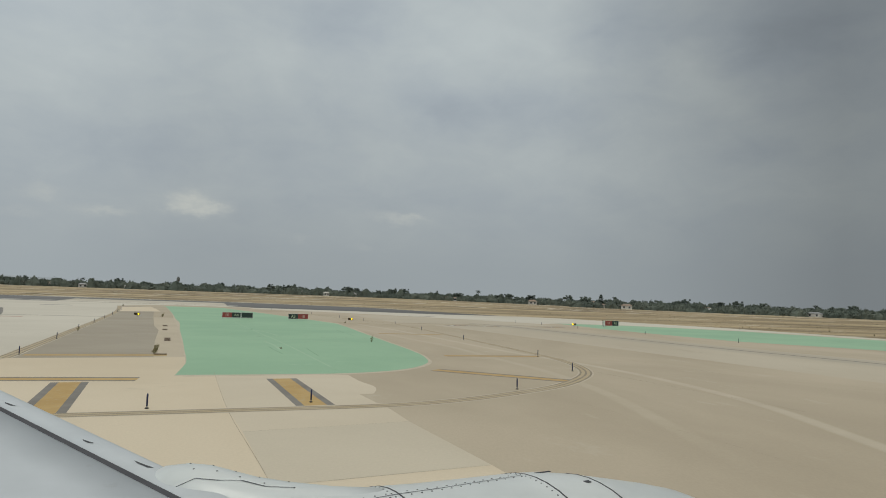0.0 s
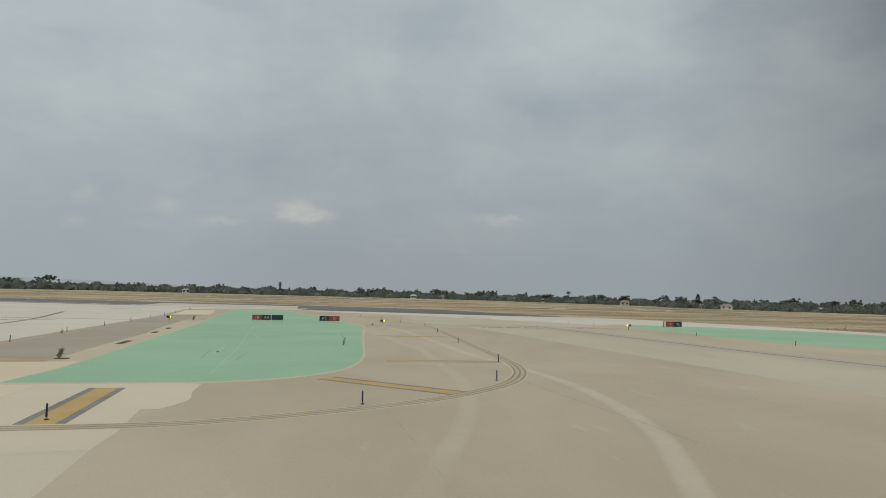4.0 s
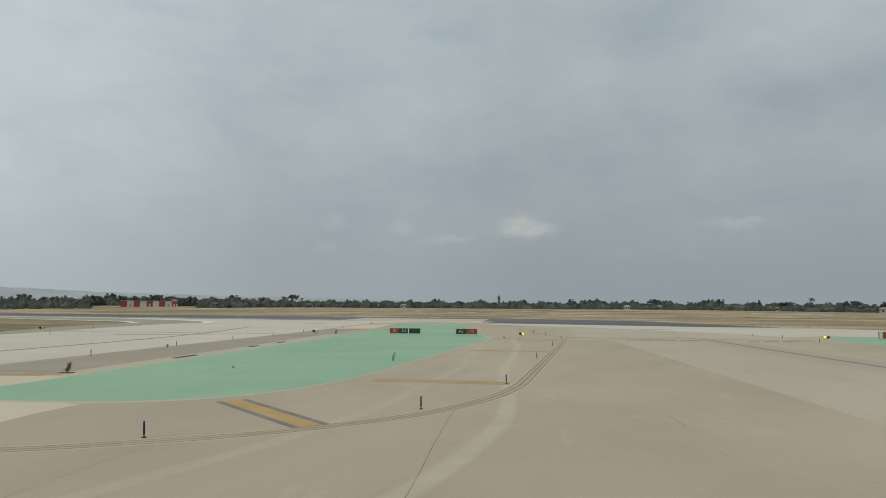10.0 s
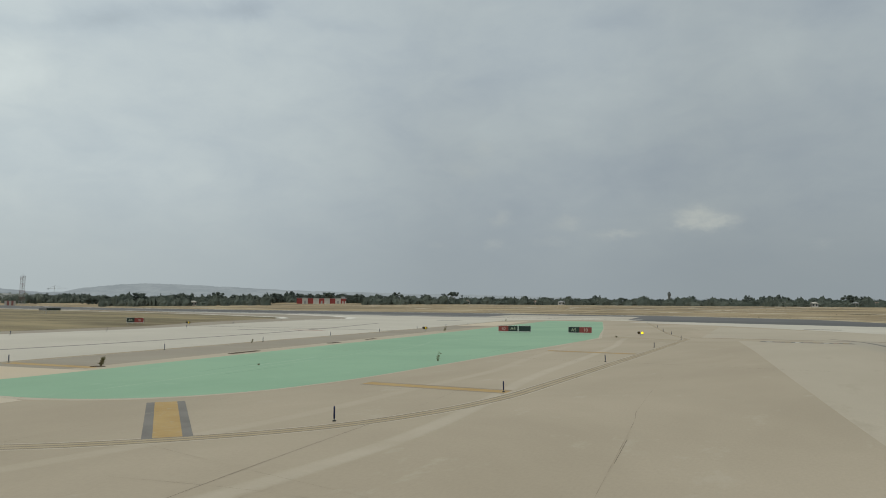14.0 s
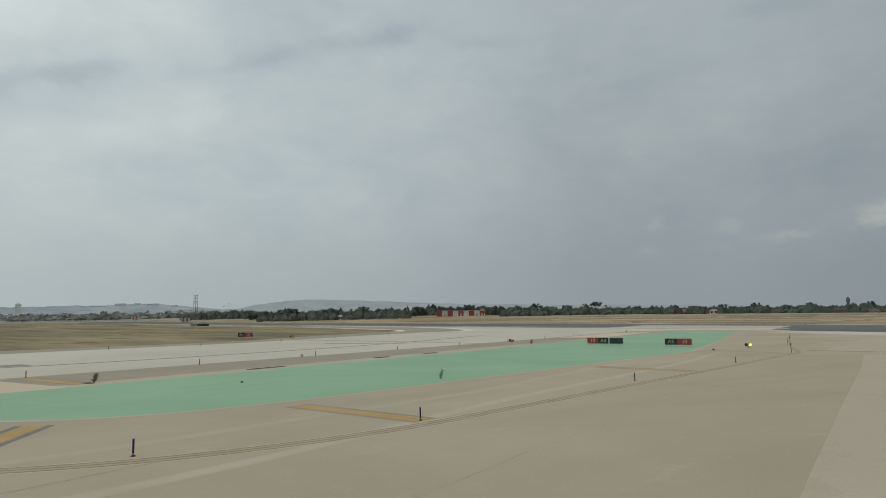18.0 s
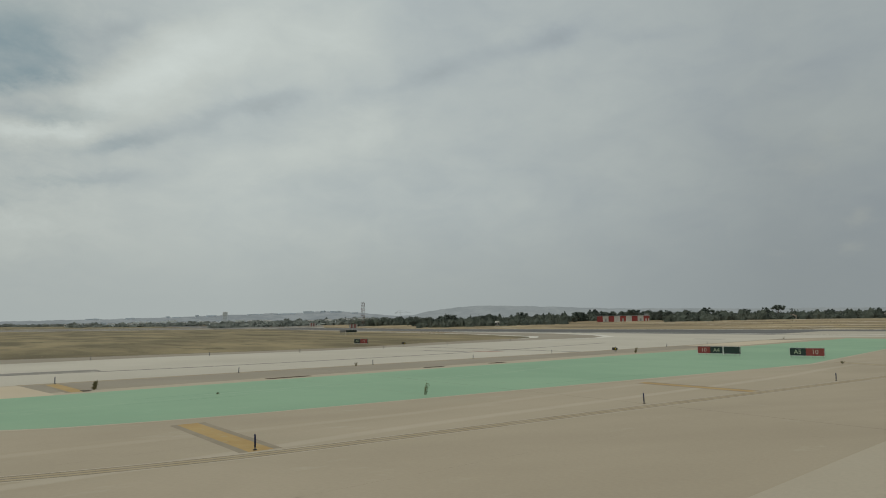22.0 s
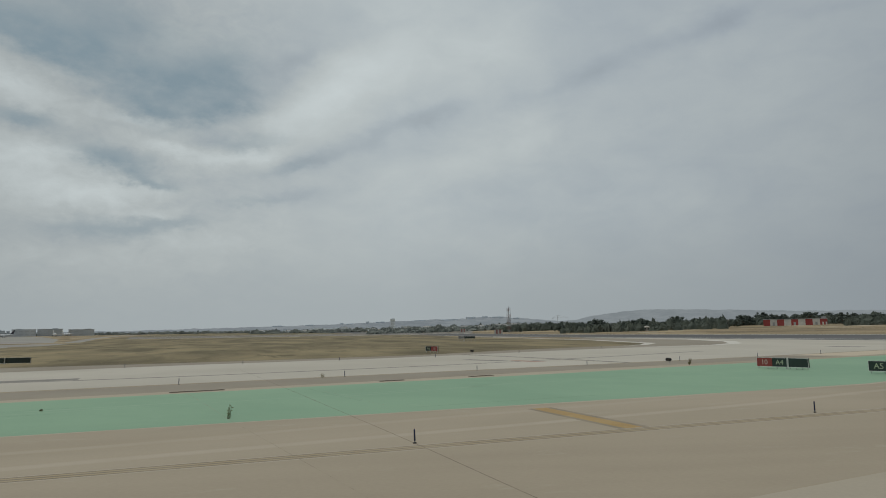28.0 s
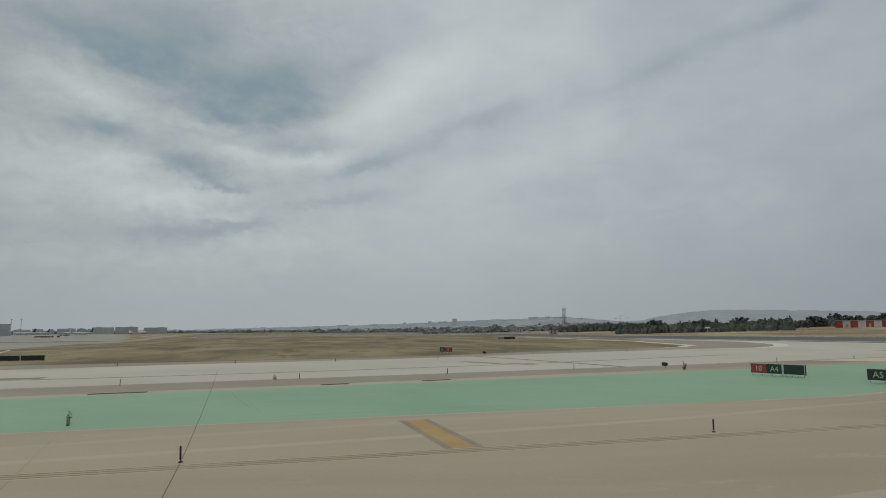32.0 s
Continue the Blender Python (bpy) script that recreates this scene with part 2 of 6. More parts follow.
def tones(n, c1, c2, fine, big, spots, spot_scale, stretch):
    """The colour of a two-scale surface at real-world size, and its grain."""
    at = n.vmath("MULTIPLY", n.add("ShaderNodeNewGeometry").outputs["Position"], stretch)
    patches = n.noise(at, big, 5.0, 0.6, 0.4)
    grain = n.noise(at, fine, 6.0, 0.65)
    colour = n.mix(n.ramp(patches, 0.33, 0.67), c1, c2)
    dim = n.math("ADD", n.math("MULTIPLY", grain, 0.24), 0.88)
    colour = n.mix(1.0, colour, grey_of(n, dim), "MULTIPLY")
    if spots:
        stain = n.ramp(n.noise(at, big * spot_scale, 6.0, 0.7), spots[1], spots[1] + 0.12)
        colour = n.mix(n.math("MULTIPLY", stain, spots[2]), colour, spots[0])
    return colour, grain


LOOKS = {}


def surface(name, c1, c2, fine=6.0, big=0.15, rough=0.85, bump=0.15, spots=None, spot_scale=7.0, metal=0.0, stretch=(1, 1, 1), island=0.0, tint=0.0):
    """Broad patches between c1 and c2, grain on top, optional stains."""
    m = bpy.data.materials.new(name)
    m.use_nodes = True
    n = Nodes(m.node_tree)
    LOOKS[m] = (c1, c2, fine, big, spots, spot_scale, stretch)
    colour, grain = tones(n, *LOOKS[m])
    if island:
        own = n.add("ShaderNodeNewGeometry").outputs["Random Per Island"]
        colour = n.mix(1.0, colour, grey_of(n, n.math("ADD", n.math("MULTIPLY", own, island), 1.0 - island / 2)), "MULTIPLY")
    if tint:
        own = n.add("ShaderNodeObjectInfo").outputs["Random"]
        colour = n.mix(1.0, colour, grey_of(n, n.math("ADD", n.math("MULTIPLY", own, tint), 1.0 - tint / 2)), "MULTIPLY")
    relief = n.add("ShaderNodeBump", {"Height": grain, "Strength": bump, "Distance": 0.02})
    r = n.math("ADD", n.math("MULTIPLY", grain, 0.2), rough - 0.1)
    b = n.add("ShaderNodeBsdfPrincipled", {"Base Color": colour, "Roughness": r, "Metallic": metal, "Normal": relief.outputs[0]})
    n.add("ShaderNodeOutputMaterial", {0: b.outputs[0]})
    return m


def worn(name, under, c1, c2, cover=0.8, fine=7.0, big=0.5, rough=0.88):
    """A thin worn film on the pavement under it, frayed out to its sides and ends."""
    m = bpy.data.materials.new(name)
    m.use_nodes = True
    n = Nodes(m.node_tree)
    ground, grain = tones(n, *LOOKS[under])
    place = n.add("ShaderNodeNewGeometry").outputs["Position"]
    uv = n.add("ShaderNodeSeparateXYZ", {0: n.add("ShaderNodeUVMap").outputs[0]}).outputs
    side = n.math("MULTIPLY", n.math("MULTIPLY", uv[0], n.math("SUBTRACT", 1.0, uv[0])), 4.0)
    end = n.math("MULTIPLY", n.math("MULTIPLY", uv[1], n.math("SUBTRACT", 1.0, uv[1])), 4.0)
    patches, wear = n.noise(place, big, 5.0, 0.6), n.noise(place, fine, 6.0, 0.7)
    film = n.math("MULTIPLY", n.ramp(n.math("ADD", side, n.math("MULTIPLY", n.math("SUBTRACT", wear, 0.5), 0.5)), 0.12, 1.0), n.ramp(end, 0.0, 0.5))
    film = n.math("MULTIPLY", film, n.math("MULTIPLY", n.math("ADD", n.ramp(patches, 0.15, 0.85), 0.45), cover), True)
    film = n.math("MULTIPLY", film, n.ramp(side, 0.0, 0.2))
    colour = n.mix(film, ground, n.mix(wear, c1, c2))
    b = n.add("ShaderNodeBsdfPrincipled", {"Base Color": colour, "Roughness": rough})
    n.add("ShaderNodeOutputMaterial", {0: b.outputs[0]})
    return m


def glow(name, colour, strength):
    m = bpy.data.materials.new(name)
    m.use_nodes = True
    n = Nodes(m.node_tree)
    e = n.add("ShaderNodeEmission", {0: (*colour, 1.0), 1: strength})
    n.add("ShaderNodeOutputMaterial", {0: e.outputs[0]})
    return m


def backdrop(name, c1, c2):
    """Hills so far off that only the haze before them shows, put into a glowing colour, with faint woods and fields."""
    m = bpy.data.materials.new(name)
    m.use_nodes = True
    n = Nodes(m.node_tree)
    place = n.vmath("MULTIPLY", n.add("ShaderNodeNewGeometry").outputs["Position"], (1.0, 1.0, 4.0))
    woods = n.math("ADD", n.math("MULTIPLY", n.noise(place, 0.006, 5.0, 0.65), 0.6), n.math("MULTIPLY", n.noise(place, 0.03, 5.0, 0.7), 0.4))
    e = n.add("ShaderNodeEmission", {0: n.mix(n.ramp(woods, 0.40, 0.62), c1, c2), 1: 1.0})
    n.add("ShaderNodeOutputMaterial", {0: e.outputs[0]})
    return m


TAN = surface("tan_pavement", (0.366, 0.314, 0.238), (0.446, 0.386, 0.300), 13.0, 0.06, 0.9, 0.03, ((0.47, 0.43, 0.35), 0.58, 0.5), stretch=(1, 0.45, 1))
CREAM = surface("cream_concrete", (0.540, 0.464, 0.350), (0.600, 0.525, 0.410), 13.0, 0.05, 0.9, 0.03, ((0.44, 0.39, 0.31), 0.6, 0.4))
PALE = surface("pale_concrete", (0.430, 0.395, 0.330), (0.490, 0.455, 0.385), 12.0, 0.05, 0.85, 0.03, ((0.40, 0.36, 0.29), 0.6, 0.5))
WHITE_CONCRETE = surface("white_concrete", (0.492, 0.465, 0.405), (0.555, 0.528, 0.465), 4.0, 0.04, 0.85, 0.15, ((0.47, 0.43, 0.37), 0.6, 0.4))
SHOULDER = surface("brown_shoulder_asphalt", (0.296, 0.264, 0.214), (0.342, 0.309, 0.254), 6.0, 0.08, 0.92, 0.25, ((0.39, 0.34, 0.27), 0.6, 0.5))
GREEN = surface("green_paint", (0.240, 0.402, 0.275), (0.276, 0.445, 0.306), 12.0, 0.07, 0.8, 0.06, ((0.305, 0.465, 0.34), 0.58, 0.55))
ASPHALT = surface("runway_asphalt", (0.100, 0.102, 0.106), (0.140, 0.141, 0.145), 3.0, 0.03, 0.9, 0.2, ((0.09, 0.09, 0.095), 0.6, 0.5), stretch=(0.2, 1, 1))
OLD_ASPHALT = surface("worn_asphalt", (0.235, 0.225, 0.210), (0.285, 0.270, 0.250), 3.0, 0.03, 0.9, 0.2, stretch=(0.2, 1, 1))
PALE_LINE = surface("faded_paint", (0.500, 0.450, 0.365), (0.455, 0.405, 0.320), 3.0, 0.4, 0.85, 0.1, ((0.415, 0.36, 0.28), 0.50, 0.85))
WHITE_PAINT = surface("white_paint", (0.72, 0.70, 0.66), (0.62, 0.60, 0.55), 3.0, 0.3, 0.8, 0.1)
YELLOW = surface("yellow_paint", (0.400, 0.265, 0.095), (0.450, 0.315, 0.130), 4.0, 0.5, 0.8, 0.1, ((0.42, 0.34, 0.22), 0.54, 0.7))
LINE_YELLOW = surface("worn_yellow_line", (0.388, 0.316, 0.200), (0.412, 0.348, 0.240), 4.0, 0.5, 0.8, 0.1, ((0.40, 0.34, 0.25), 0.5, 0.7))
BORDER = surface("grey_border_paint", (0.165, 0.155, 0.145), (0.21, 0.20, 0.185), 4.0, 0.5, 0.85, 0.1, ((0.33, 0.29, 0.23), 0.62, 0.6))
LINE_DARK = surface("dark_line_border", (0.215, 0.183, 0.138), (0.270, 0.232, 0.176), 4.0, 0.5, 0.85, 0.1, ((0.36, 0.31, 0.24), 0.55, 0.7))
RED_PAINT = surface("red_surface_paint", (0.40, 0.25, 0.20), (0.44, 0.32, 0.26), 4.0, 0.5, 0.85, 0.1)
JOINT = surface("joint_sealant", (0.235, 0.205, 0.160), (0.33, 0.285, 0.218), 4.0, 0.5, 0.9, 0.05, ((0.385, 0.332, 0.252), 0.44, 1.0), spot_scale=2.0)
DRY = surface("dry_grass_ground", (0.178, 0.135, 0.076), (0.420, 0.337, 0.208), 1.2, 0.042, 0.95, 0.4, ((0.60, 0.545, 0.44), 0.56, 0.9), spot_scale=2.2, stretch=(0.24, 1, 1))
OLIVE = surface("olive_grass_ground", (0.118, 0.098, 0.050), (0.315, 0.258, 0.145), 1.2, 0.05, 0.95, 0.4, ((0.105, 0.090, 0.042), 0.54, 0.85), spot_scale=3.0, stretch=(0.3, 1, 1))
FADED = worn("faded_line_trace", TAN, (0.485, 0.436, 0.354), (0.530, 0.482, 0.398), 0.54)
FAINT = worn("faint_line_trace", TAN, (0.462, 0.410, 0.325), (0.490, 0.438, 0.350), 0.42)
STRAW = surface("dry_grass_blades", (0.250, 0.198, 0.112), (0.490, 0.415, 0.280), 1.2, 0.045, 0.95, 0.0, ((0.62, 0.56, 0.44), 0.55, 0.85), spot_scale=2.6, stretch=(0.3, 1, 1), island=0.15)
OLIVE_STRAW = surface("olive_grass_blades", (0.240, 0.196, 0.100), (0.430, 0.352, 0.205), 1.2, 0.06, 0.95, 0.0, ((0.185, 0.165, 0.080), 0.55, 0.8), spot_scale=3.0, stretch=(0.3, 1, 1), island=0.15)
# LEAF and SCRUB greens are greyed and lightened for the haze in between
LEAF = surface("tree_leaves", (0.064, 0.084, 0.073), (0.098, 0.120, 0.100), 1.5, 0.08, 0.8, 0.0, island=0.25, tint=0.35)
DARK_LEAF = surface("cypress_leaves", (0.040, 0.056, 0.042), (0.054, 0.074, 0.054), 1.5, 0.1, 0.8, 0.0, island=0.5, tint=0.3)
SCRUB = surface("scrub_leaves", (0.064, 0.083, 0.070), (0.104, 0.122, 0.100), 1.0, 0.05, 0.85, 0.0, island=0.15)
# paler, bluer copy of the scrub leaves, with distance haze in the colour
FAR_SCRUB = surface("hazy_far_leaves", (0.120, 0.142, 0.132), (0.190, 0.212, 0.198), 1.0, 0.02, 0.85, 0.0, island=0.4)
TOWER_GREY = surface("dark_weathered_concrete", (0.095, 0.105, 0.105), (0.13, 0.14, 0.14), 1.0, 0.2, 0.85, 0.1)
WEED = surface("weed_leaves", (0.16, 0.16, 0.07), (0.26, 0.22, 0.12), 8.0, 1.0, 0.85, 0.0, island=0.5)
GREEN_WEED = surface("green_weed_leaves", (0.10, 0.135, 0.06), (0.17, 0.185, 0.09), 8.0, 1.0, 0.85, 0.0, island=0.5)
BARK = surface("bark", (0.10, 0.08, 0.06), (0.16, 0.13, 0.10), 8.0, 1.0, 0.9, 0.4)
BLUE_LAMP = surface("blue_marker_sleeve", (0.016, 0.026, 0.085), (0.022, 0.034, 0.10), 20.0, 3.0, 0.5, 0.05)
BLACK = surface("black_housing", (0.018, 0.018, 0.020), (0.03, 0.03, 0.03), 20.0, 3.0, 0.6, 0.05)
SIGN_BLACK = surface("black_sign_face", (0.016, 0.030, 0.027), (0.022, 0.040, 0.036), 8.0, 1.0, 0.35, 0.02)
SIGN_RED = surface("red_sign_face", (0.240, 0.042, 0.036), (0.280, 0.055, 0.046), 8.0, 1.0, 0.4, 0.02)
SIGN_RIM = surface("sign_frame_paint", (0.58, 0.59, 0.58), (0.66, 0.66, 0.64), 10.0, 1.5, 0.5, 0.05)
LETTER = surface("sign_letter_white", (0.56, 0.47, 0.42), (0.50, 0.42, 0.37), 10.0, 1.5, 0.5, 0.0)
LETTER_YELLOW = surface("sign_letter_yellow", (0.45, 0.50, 0.35), (0.40, 0.45, 0.31), 10.0, 1.5, 0.5, 0.0)
STEEL = surface("galvanised_steel", (0.34, 0.35, 0.36), (0.44, 0.45, 0.46), 12.0, 2.0, 0.45, 0.05, metal=0.7)
LAMP_YELLOW = glow("lit_amber_lens", (1.0, 0.72, 0.03), 2.2)
LAMP_DIM = surface("unlit_amber_lens", (0.10, 0.07, 0.015), (0.14, 0.10, 0.02), 20.0, 3.0, 0.3, 0.0)
WALL_RED = surface("red_wall_paint", (0.27, 0.045, 0.045), (0.33, 0.068, 0.062), 2.0, 0.2, 0.8, 0.1, ((0.30, 0.12, 0.10), 0.6, 0.5))
WALL_WHITE = surface("white_wall_paint", (0.50, 0.49, 0.465), (0.58, 0.57, 0.54), 2.0, 0.2, 0.8, 0.1, ((0.52, 0.50, 0.46), 0.62, 0.5))
HOUSE_WALL = surface("plaster_wall", (0.38, 0.37, 0.345), (0.50, 0.49, 0.46), 2.0, 0.2, 0.85, 0.1, tint=0.3)
ROOF_TILE = surface("clay_roof", (0.24, 0.185, 0.15), (0.30, 0.235, 0.19), 3.0, 0.3, 0.85, 0.2, tint=0.3)
GREY_WALL = surface("grey_facade", (0.27, 0.28, 0.29), (0.36, 0.37, 0.375), 1.0, 0.05, 0.7, 0.1, tint=0.3)
WINDOW_DARK = surface("dark_window_glass", (0.03, 0.035, 0.04), (0.05, 0.055, 0.06), 3.0, 0.5, 0.15, 0.0)
APRON = surface("apron_concrete", (0.29, 0.282, 0.265), (0.36, 0.35, 0.325), 2.0, 0.02, 0.9, 0.1)
AIRCRAFT_WHITE = surface("aircraft_white_paint", (0.60, 0.62, 0.63), (0.66, 0.68, 0.69), 3.0, 0.5, 0.35, 0.01)
AIRCRAFT_DARK = surface("dark_tail_paint", (0.05, 0.05, 0.07), (0.08, 0.08, 0.10), 3.0, 0.5, 0.4, 0.01)
WING_GREY = surface("wing_grey_paint", (0.420, 0.458, 0.500), (0.470, 0.508, 0.550), 2.5, 0.5, 0.45, 0.02, ((0.36, 0.38, 0.40), 0.64, 0.5))
WING_TRIM = surface("slat_seal_dark", (0.050, 0.052, 0.062), (0.068, 0.070, 0.080), 6.0, 1.0, 0.9, 0.03)
COWL = surface("cowl_white_paint", (0.50, 0.54, 0.555), (0.57, 0.605, 0.62), 3.0, 0.6, 0.35, 0.01, ((0.42, 0.44, 0.45), 0.66, 0.4))
RUBBER = surface("black_rubber", (0.02, 0.02, 0.02), (0.035, 0.035, 0.035), 15.0, 2.0, 0.8, 0.1)
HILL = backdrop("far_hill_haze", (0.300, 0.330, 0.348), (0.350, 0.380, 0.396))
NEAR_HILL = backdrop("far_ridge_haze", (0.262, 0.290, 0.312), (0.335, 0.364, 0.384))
# distance haze is put into the base colours of far roofs, walls and glass
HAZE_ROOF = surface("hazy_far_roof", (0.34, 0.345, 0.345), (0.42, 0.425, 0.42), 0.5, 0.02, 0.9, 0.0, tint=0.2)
# the wall red, greyed by painted-in haze for the far shelters
HAZED_RED = surface("hazed_red_paint", (0.30, 0.13, 0.12), (0.36, 0.18, 0.165), 2.0, 0.2, 0.8, 0.1)
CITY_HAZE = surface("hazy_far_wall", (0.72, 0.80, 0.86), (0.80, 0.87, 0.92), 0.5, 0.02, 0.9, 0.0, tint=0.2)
TERMINAL_WALL = surface("hazy_terminal_wall", (0.50, 0.545, 0.585), (0.56, 0.605, 0.645), 0.5, 0.02, 0.9, 0.0, tint=0.2)
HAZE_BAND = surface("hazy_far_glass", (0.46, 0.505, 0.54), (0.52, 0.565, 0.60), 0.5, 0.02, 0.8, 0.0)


# ---- mesh helpers ----
def mesh_of(name, bm, material):
    me = bpy.data.meshes.new(name)
    bm.to_mesh(me)
    bm.free()
    for m in material if isinstance(material, (list, tuple)) else [material]:
        me.materials.append(m)
    return me


def part(name, bm, material, parent=None, label="", at=None, kind=""):
    ob = new(name, mesh_of(name, bm, material))
    if at is not None:
        ob.matrix_basis = at
    if parent is not None:
        ob.parent = parent
    return tagged(ob, label, kind=kind)


def thing(name, label, category, at=None, group=""):
    ob = new(name)
    ob.empty_display_size = 0.3
    if at is not None:
        ob.matrix_basis = at
    return tagged(ob, label, category, group)


def box(bm, cx, cy, cz, sx, sy, sz, bevel=0.0):
    made = bmesh.ops.create_cube(bm, size=1.0, matrix=Matrix.Translation((cx, cy, cz)) @ Matrix.Diagonal((sx, sy, sz, 1)))
    if bevel:
        edges = list({e for v in made["verts"] for e in v.link_edges})
        bmesh.ops.bevel(bm, geom=edges, offset=bevel, segments=2, affect="EDGES", profile=0.6)
    return bm


def rod(bm, a, b, r1, r2=None, sides=8):
    a, b = Vector(a), Vector(b)
    d = b - a
    m = Matrix.Translation((a + b) / 2) @ d.to_track_quat("Z", "Y").to_matrix().to_4x4()
    bmesh.ops.create_cone(bm, cap_ends=True, segments=sides, radius1=r1, radius2=r1 if r2 is None else r2, depth=d.length, matrix=m)
    return bm


def lathe(bm, profile, sides=24, axis="X"):
    """Turns a profile of (along, radius) round the X axis."""
    rings = []
    for along, r in profile:
        ring = []
        for k in range(sides):
            q = 2 * math.pi * k / sides
            p = (along, r * math.cos(q), r * math.sin(q)) if axis == "X" else (r * math.cos(q), r * math.sin(q), along)
            ring.append(bm.verts.new(p))
        rings.append(ring)
    for one, two in zip(rings, rings[1:]):
        for k in range(sides):
            bm.faces.new((one[k], one[(k + 1) % sides], two[(k + 1) % sides], two[k]))
    bmesh.ops.recalc_face_normals(bm, faces=bm.faces)
    for f in bm.faces:
        f.smooth = True
    return bm


def smooth_step(v, low, high):
    q = min(1.0, max(0.0, (v - low) / (high - low)))
    return q * q * (3 - 2 * q)


def height(x, y):
    """The lie of the land: level round the taxiways, a crowned runway, then a slow rise."""
    z = 0.6 * min(1.0, max(0.0, (y - 200) / 58))
    if y > 258:
        side = 1.0 - 0.5 * smooth_step(x, 0, 260)
        z += 3.9 * side * min(1.0, (y - 258) / 190)
    far = math.hypot(x, y - 30)
    return z + 0.006 * max(0.0, min(far, 2600) - 450)


LAYER = 0.12  # how thick the layers of paint and surfacing lie on one another


def curve(points, steps=6, closed=False):
    """A smooth line through a few corner points."""
    pts = [Vector(p) for p in points]
    n, out = len(pts), []
    for i in range(n if closed else n - 1):
        p0, p1, p2, p3 = ((pts[(i + k) % n] if closed else pts[min(max(i + k, 0), n - 1)]) for k in (-1, 0, 1, 2))
        for s in range(steps):
            q = s / steps
            out.append(0.5 * ((2 * p1) + (p2 - p0) * q + (2 * p0 - 5 * p1 + 4 * p2 - p3) * q * q + (3 * p1 - p0 - 3 * p2 + p3) * q ** 3))
    if not closed:
        out.append(pts[-1])
    return out


def sheet(name, outline, lift, material, label, category, depth=0.0, cuts_x=(), parent=None):
    """A level slab over an outline, following the land where it rises."""
    bm = bmesh.new()
    corners = [bm.verts.new((p[0], p[1], 0)) for p in outline]
    for tri in geometry.tessellate_polygon([[v.co for v in corners]]):
        bm.faces.new([corners[k] for k in tri])
    for axis, values in (((1, 0, 0), cuts_x), ((0, 1, 0), (200, 258, 300, 340))):
        for v in values:
            geom = list(bm.verts) + list(bm.edges) + list(bm.faces)
            bmesh.ops.bisect_plane(bm, geom=geom, plane_co=(axis[0] * v, axis[1] * v, 0), plane_no=axis)
    if depth:
        top = list(bm.faces)
        made = bmesh.ops.extrude_face_region(bm, geom=top)
        bmesh.ops.translate(bm, vec=(0, 0, -depth), verts=[v for v in made["geom"] if isinstance(v, bmesh.types.BMVert)])
    for v in bm.verts:
        v.co.z += height(v.co.x, v.co.y) + lift * LAYER
    bmesh.ops.recalc_face_normals(bm, faces=bm.faces)
    if not depth:
        for f in bm.faces:
            if f.normal.z < 0:
                f.normal_flip()
    ob = part(name, bm, material, parent)
    return tagged(ob, label, category, kind="structure") if parent is None else ob


def ribbon(name, line, width, lift, material, parent, label="", offset=0.0):
    """A painted strip along a line."""
    bm = bmesh.new()
    left, right = [], []
    for i, p in enumerate(line):
        d = (line[min(i + 1, len(line) - 1)] - line[max(i - 1, 0)]).to_2d().normalized()
        side = Vector((-d.y, d.x))
        for rows, w in ((left, offset + width / 2), (right, offset - width / 2)):
            q = p.to_2d() + side * w
            rows.append(bm.verts.new((q.x, q.y, height(q.x, q.y) + lift * LAYER)))
    across = bm.loops.layers.uv.new("across")
    for i in range(len(line) - 1):
        f = bm.faces.new((right[i], right[i + 1], left[i + 1], left[i]))
        for loop, u, v in zip(f.loops, (0, 0, 1, 1), (i, i + 1, i + 1, i)):
            loop[across].uv = (u, v / (len(line) - 1))
    return part(name, bm, material, parent, label)


# ---- ground ----
def build_ground():
    bm = bmesh.new()
    xs = [-4800, -3600, -2600, -1900, -1400, -1000, -760, -600, -480, -380, -300, -230, -170, -120, -80, -40, 0, 40, 80, 130, 190, 260, 340, 440, 560, 720, 950, 1300, 1900, 2600, 3600, 4800]
    ys = [-4800, -3000, -1800, -1000, -500, -250, -120, -60, -20, 20, 60, 100, 150, 200, 258, 300, 350, 400, 448, 520, 600, 700, 850, 1050, 1400, 1900, 2600, 3600, 4800]
    grid = [[bm.verts.new((x, y, height(x, y) - 0.06)) for x in xs] for y in ys]
    for j in range(len(ys) - 1):
        for i in range(len(xs) - 1):
            bm.faces.new((grid[j][i], grid[j][i + 1], grid[j + 1][i + 1], grid[j + 1][i]))
    for f in bm.faces:
        f.smooth = True
    tagged(part("ground", bm, DRY), "dry straw-coloured grassland around the airfield", "ground", kind="structure")


build_ground()

# ---- paved areas ----
V = lambda *pts: [Vector((x, y, 0)) for x, y in pts]
EDGE = curve(V((-40, 9.6), (-26, 12.4), (-19.5, 13.7), (-15, 14.6), (-10.2, 15.6), (-7.3, 16.8), (-4.1, 19.0), (-0.8, 22.0), (2.2, 26.5), (3.6, 31.0), (4.05, 36), (3.8, 41), (3.0, 52), (2.05, 65), (1.35, 74.5), (0.2, 89), (-0.1, 92.4)))
WEST_EDGE = curve(V((-26.4, 18), (-28.4, 30.4), (-29.5, 36), (-31.3, 45), (-33.8, 57), (-36.3, 69.5), (-39.0, 82.5), (-42.2, 97.5), (-45.4, 112), (-48.6, 125), (-53, 142), (-58.5, 162)))
